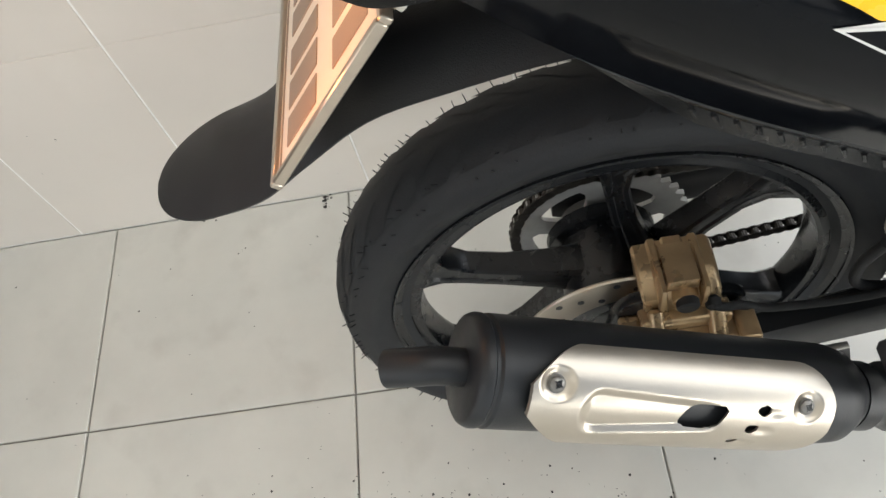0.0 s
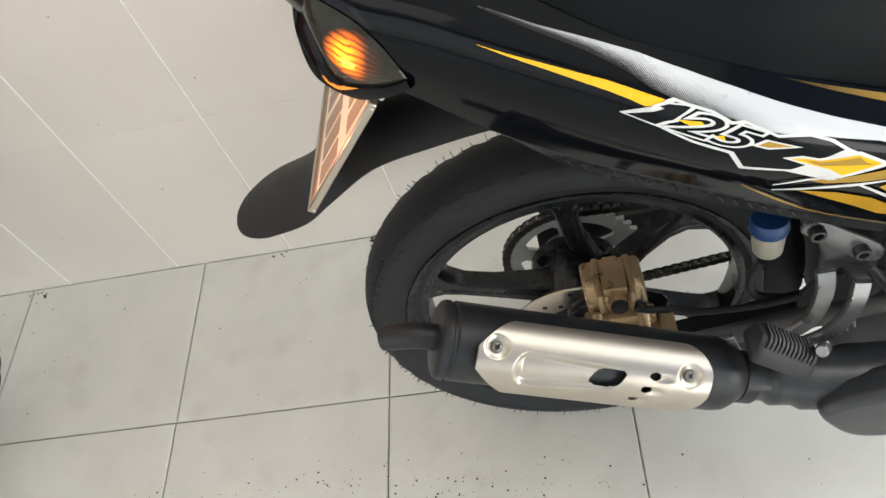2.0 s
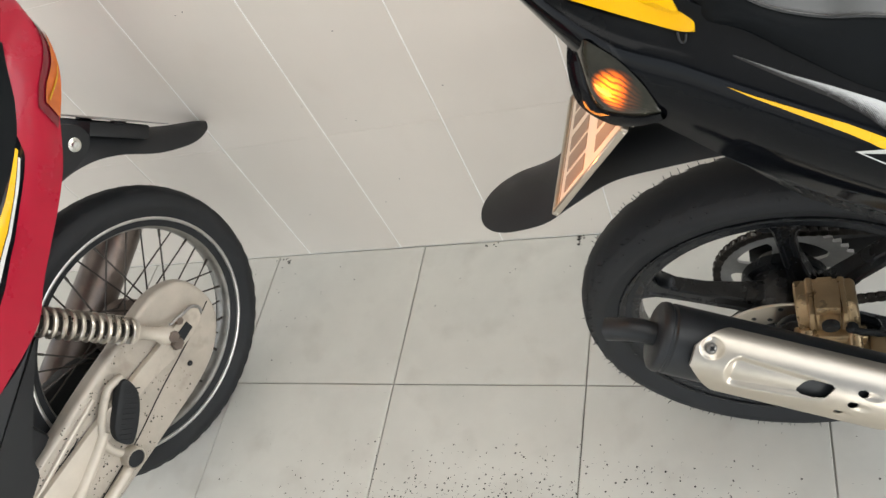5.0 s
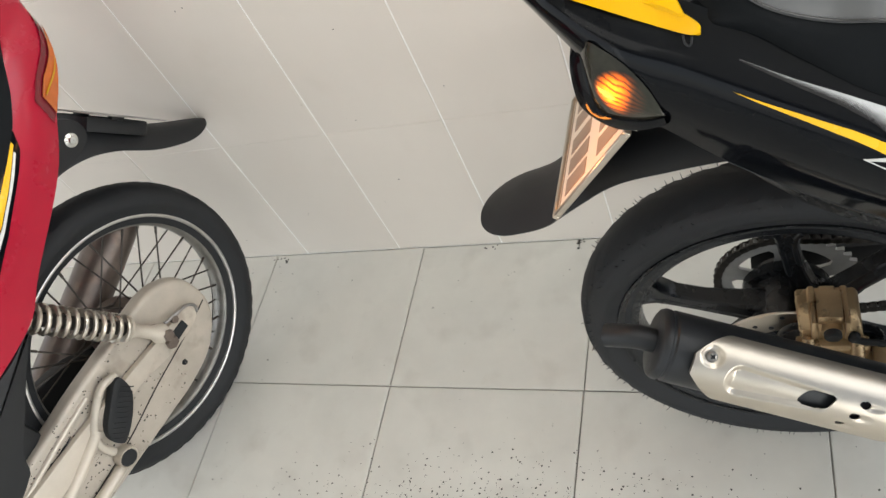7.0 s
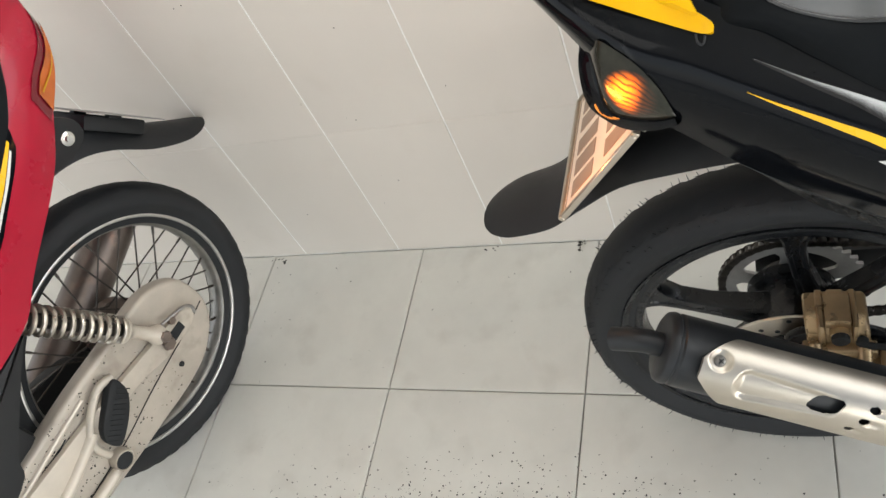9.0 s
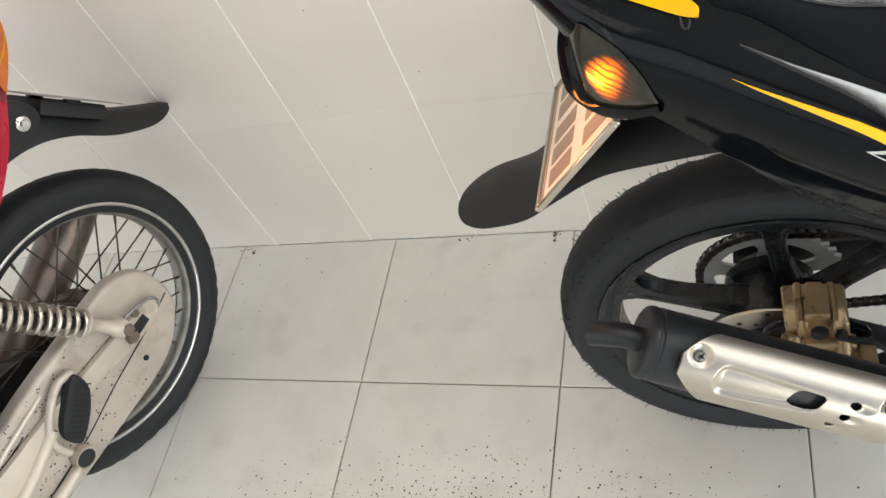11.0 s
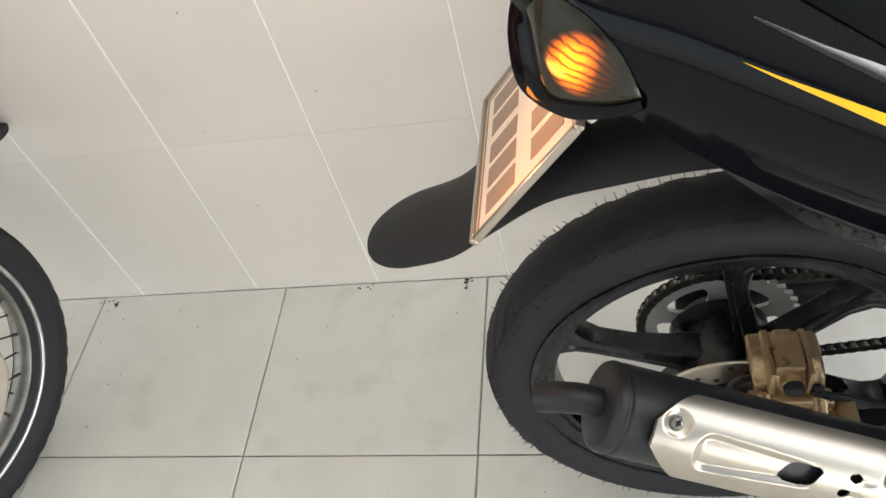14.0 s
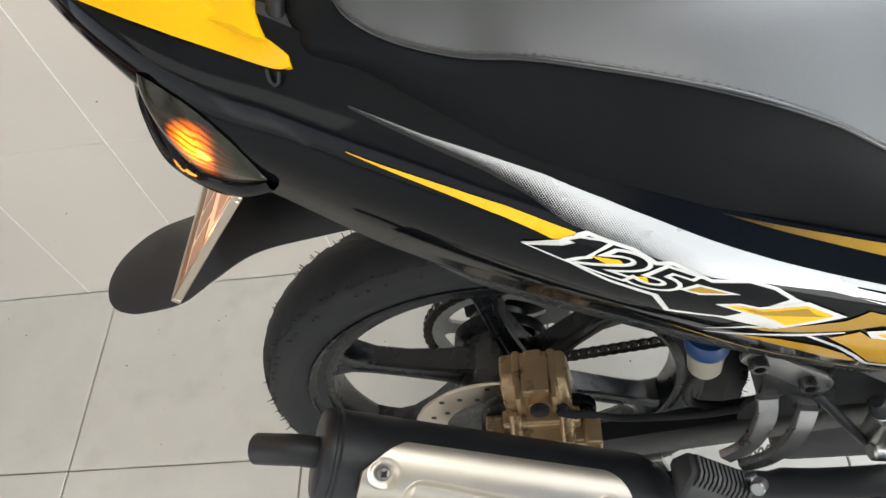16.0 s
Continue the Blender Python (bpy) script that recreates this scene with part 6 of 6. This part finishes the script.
def red_trim():
    band("black_side_panel", [(-0.185, 0.0), (-0.10, 0.0), (0.0, 0.0), (0.3, 0.0)], [(-0.185, 0.26), (-0.163, 0.32), (-0.13, 0.41), (-0.086, 0.465), (0.0, 0.50), (0.3, 0.55)], SEAT_SIDE, cowl, COWL, 0.0012, -1, label="black seat side panel")
    band("black_edge_stripe", [(-0.085, 0.455), (0.0, 0.50), (0.3, 0.54)], [(-0.085, 0.475), (-0.071, 0.566), (-0.048, 0.60), (0.037, 0.69), (0.3, 0.78)], GLOSS, cowl, COWL, 0.0008, -1)
    band("yellow_stripe", [(-0.070, 0.475), (0.0, 0.525), (0.3, 0.56)], [(-0.070, 0.50), (-0.011, 0.575), (0.032, 0.615), (0.3, 0.67)], YELLOW_VINYL, cowl, COWL, 0.0013, -1)
    band("white_stripe", [(-0.062, 0.515), (-0.011, 0.582), (0.032, 0.622), (0.3, 0.68)], [(-0.062, 0.535), (-0.03, 0.585), (0.036, 0.652), (0.3, 0.73)], WHITE_VINYL, cowl, COWL, 0.0016, -1)
    # rear lamp cluster
    for s in (1, -1):
        band("red_lens_rim", [(-0.255, 0.80), (-0.21, 0.745), (-0.17, 0.69), (-0.140, 0.67)], [(-0.255, 0.995), (-0.21, 0.998), (-0.17, 0.998), (-0.140, 0.92)], REDLENS, cowl, COWL, 0.0018, -s, label="dark red lamp rim")
        band("indicator_lens", [(-0.242, 0.89), (-0.21, 0.83), (-0.178, 0.765), (-0.154, 0.755)], [(-0.242, 0.99), (-0.21, 0.996), (-0.178, 0.996), (-0.154, 0.955)], ORANGELENS, cowl, COWL, 0.0042, -s, label="unlit orange indicator lens")
        band("lens_ridge", [(-0.226, 0.945), (-0.195, 0.875), (-0.160, 0.785)], [(-0.226, 0.955), (-0.195, 0.895), (-0.160, 0.800)], AMBER_VINYL, cowl, COWL, 0.0058, -s)
    rows = []
    for x, yk, zk, cz in ((-0.135, 0.066, 0.858, 0.868), (-0.10, 0.078, 0.845, 0.868), (0.0, 0.088, 0.815, 0.850), (0.15, 0.096, 0.780, 0.826), (0.30, 0.098, 0.760, 0.80), (0.48, 0.098, 0.745, 0.785)):
        rows.append((x, yk, zk, cz))
    line = smooth_path([(a, b, c) for a, b, c, d in rows], 6)
    cr = smooth_path([(a, 0, d) for a, b, c, d in rows], 6)
    top = [[Vector((p.x, e / 8 * (p.y + 0.006), p.z + (q.z - p.z) * (1 - abs(e / 8) ** 3) + 0.004)) for e in range(-8, 9)] for p, q in zip(line, cr)]
    bm = loft(top, False, False)
    low = [[Vector((p.x, s * (p.y + 0.006), p.z + 0.004)), Vector((p.x, s * (p.y + 0.010), p.z - 0.010))] for s in (1,) for p in line]
    loft(low, False, False, bm)
    loft([[Vector((v.x, -v.y, v.z)) for v in r] for r in low], False, False, bm)
    loft([top[0], [Vector((-0.145, e / 8 * 0.062, 0.855)) for e in range(-8, 9)]], False, False, bm)
    part("seat", bm, SEAT, red, "dark grey vinyl seat")


red_trim()


def red_guard():
    cen = [(0.05, 0.69), (-0.08, 0.705), (-0.15, 0.695), (-0.205, 0.655), (-0.262, 0.591), (-0.315, 0.541), (-0.352, 0.509), (-0.384, 0.483), (-0.402, 0.467)]
    hw = [0.05, 0.052, 0.054, 0.054, 0.055, 0.055, 0.048, 0.031, 0.010]
    drop = [0.05, 0.060, 0.066, 0.062, 0.056, 0.044, 0.030, 0.014, 0.0]
    c = smooth_path([(x, 0, z) for x, z in cen], 5)
    w = smooth_path([(a, b, 0) for a, b in zip(hw, drop)], 5)
    bm = loft([[Vector((p.x, q.x * k / 8, p.z - q.y * abs(k / 8) ** 2.4)) for k in range(-8, 9)] for p, q in zip(c, w)], False, False)
    bmesh.ops.recalc_face_normals(bm, faces=bm.faces)
    bmesh.ops.solidify(bm, geom=bm.faces[:], thickness=0.003)
    g = part("rear_mudguard", bm, PLASTIC, red, "black plastic rear mudguard, dusty")
    bo = part("mudguard_bolt", lathe([(0.0005, 0.009), (0.006, 0.009), (0.0065, 0.004), (0.012, 0.003), (0.012, 0.0)], 20, centre=(-0.160, 0.053, 0.668)), CHROME, g)
    part("mudguard_stay", plank(rounded([(-0.135, 0.640), (-0.185, 0.650), (-0.185, 0.690), (-0.12, 0.74), (-0.06, 0.72), (-0.08, 0.66)], 4), 0.046, 0.054, 0.002), PLASTIC, g)
    pm = Matrix.Translation((-0.248, 0, 0.633)) @ Matrix.Rotation(radians(-90), 4, "Z") @ Matrix.Rotation(radians(50), 4, "X")
    pl = part("number_plate", block(-0.095, 0.095, -0.07, 0.07, 0, 0.002, 0.0008, seg=1), DULL, red, "number plate seen edge-on", m=pm)
    part("plate_bracket", block(-0.048, 0.048, -0.066, 0.052, -0.030, -0.004, 0.004), PLASTIC, pl, m=pm)
    for x in (-0.05, 0.05):
        part("plate_clip", block(x - 0.007, x + 0.007, -0.012, 0.012, -0.006, 0.0, 0.002), PLASTIC, pl, m=pm)


red_guard()

# ---- dirt on the floor ----
def specks():
    """Drops of oil flung on the tiles, and blackened spots along the joints."""
    rnd = random.Random(11)
    bm = bmesh.new()

    def blot(x, y, r, z=0.0012):
        k = rnd.choice((6, 7, 8))
        vs = []
        for i in range(k):
            a = 2 * math.pi * i / k
            q = r * rnd.uniform(0.7, 1.2)
            vs.append(bm.verts.new((x + q * math.cos(a), y + q * math.sin(a) * rnd.uniform(0.8, 1.0), z)))
        top = bm.verts.new((x, y, z + r * 0.12))
        for i in range(k):
            bm.faces.new((vs[i], vs[(i + 1) % k], top))

    for k in range(2200):
        x, y = rnd.gauss(0.32, 0.24), rnd.gauss(-0.62, 0.065)
        if y < -0.40:
            blot(x, y, rnd.choice((0.0005, 0.0006, 0.0008, 0.0010, 0.0013, 0.0019)))
    for k in range(260):
        blot(rnd.uniform(-0.7, 1.4), rnd.uniform(-0.95, -0.36), rnd.choice((0.0005, 0.0007, 0.0010)))
    for k in range(90):
        blot(rnd.uniform(-0.6, 1.3), rnd.uniform(-0.35, -0.01), rnd.choice((0.0007, 0.001, 0.0016)))
    for x, y in ((0.36, -0.012), (0.37, -0.008), (-0.39, -0.012), (-0.375, -0.02), (0.17, -0.01)):
        for k in range(5):
            blot(x + rnd.gauss(0, 0.008), y + rnd.gauss(0, 0.004), rnd.uniform(0.0015, 0.004))
    tagged(part("oil_specks", bm, OIL), "dark oil specks spattered over the pale floor tiles", "oil stain", kind="stuff")
    bm2 = bmesh.new()
    for k in range(26):
        x, z, r = rnd.uniform(-0.7, 0.9), rnd.uniform(0.05, 0.85), rnd.choice((0.0006, 0.0008, 0.0013))
        c = bm2.verts.new((x, -0.0016, z))
        ring = [bm2.verts.new((x + r * math.cos(a * 1.0472) * rnd.uniform(0.7, 1.3), -0.0012, z + r * math.sin(a * 1.0472))) for a in range(6)]
        for i in range(6):
            bm2.faces.new((c, ring[i], ring[(i + 1) % 6]))
    tagged(part("wall_specks", bm2, OIL), "small dirt specks on the cream wall tiles", "dirt", kind="stuff")


specks()
lay_tiles()
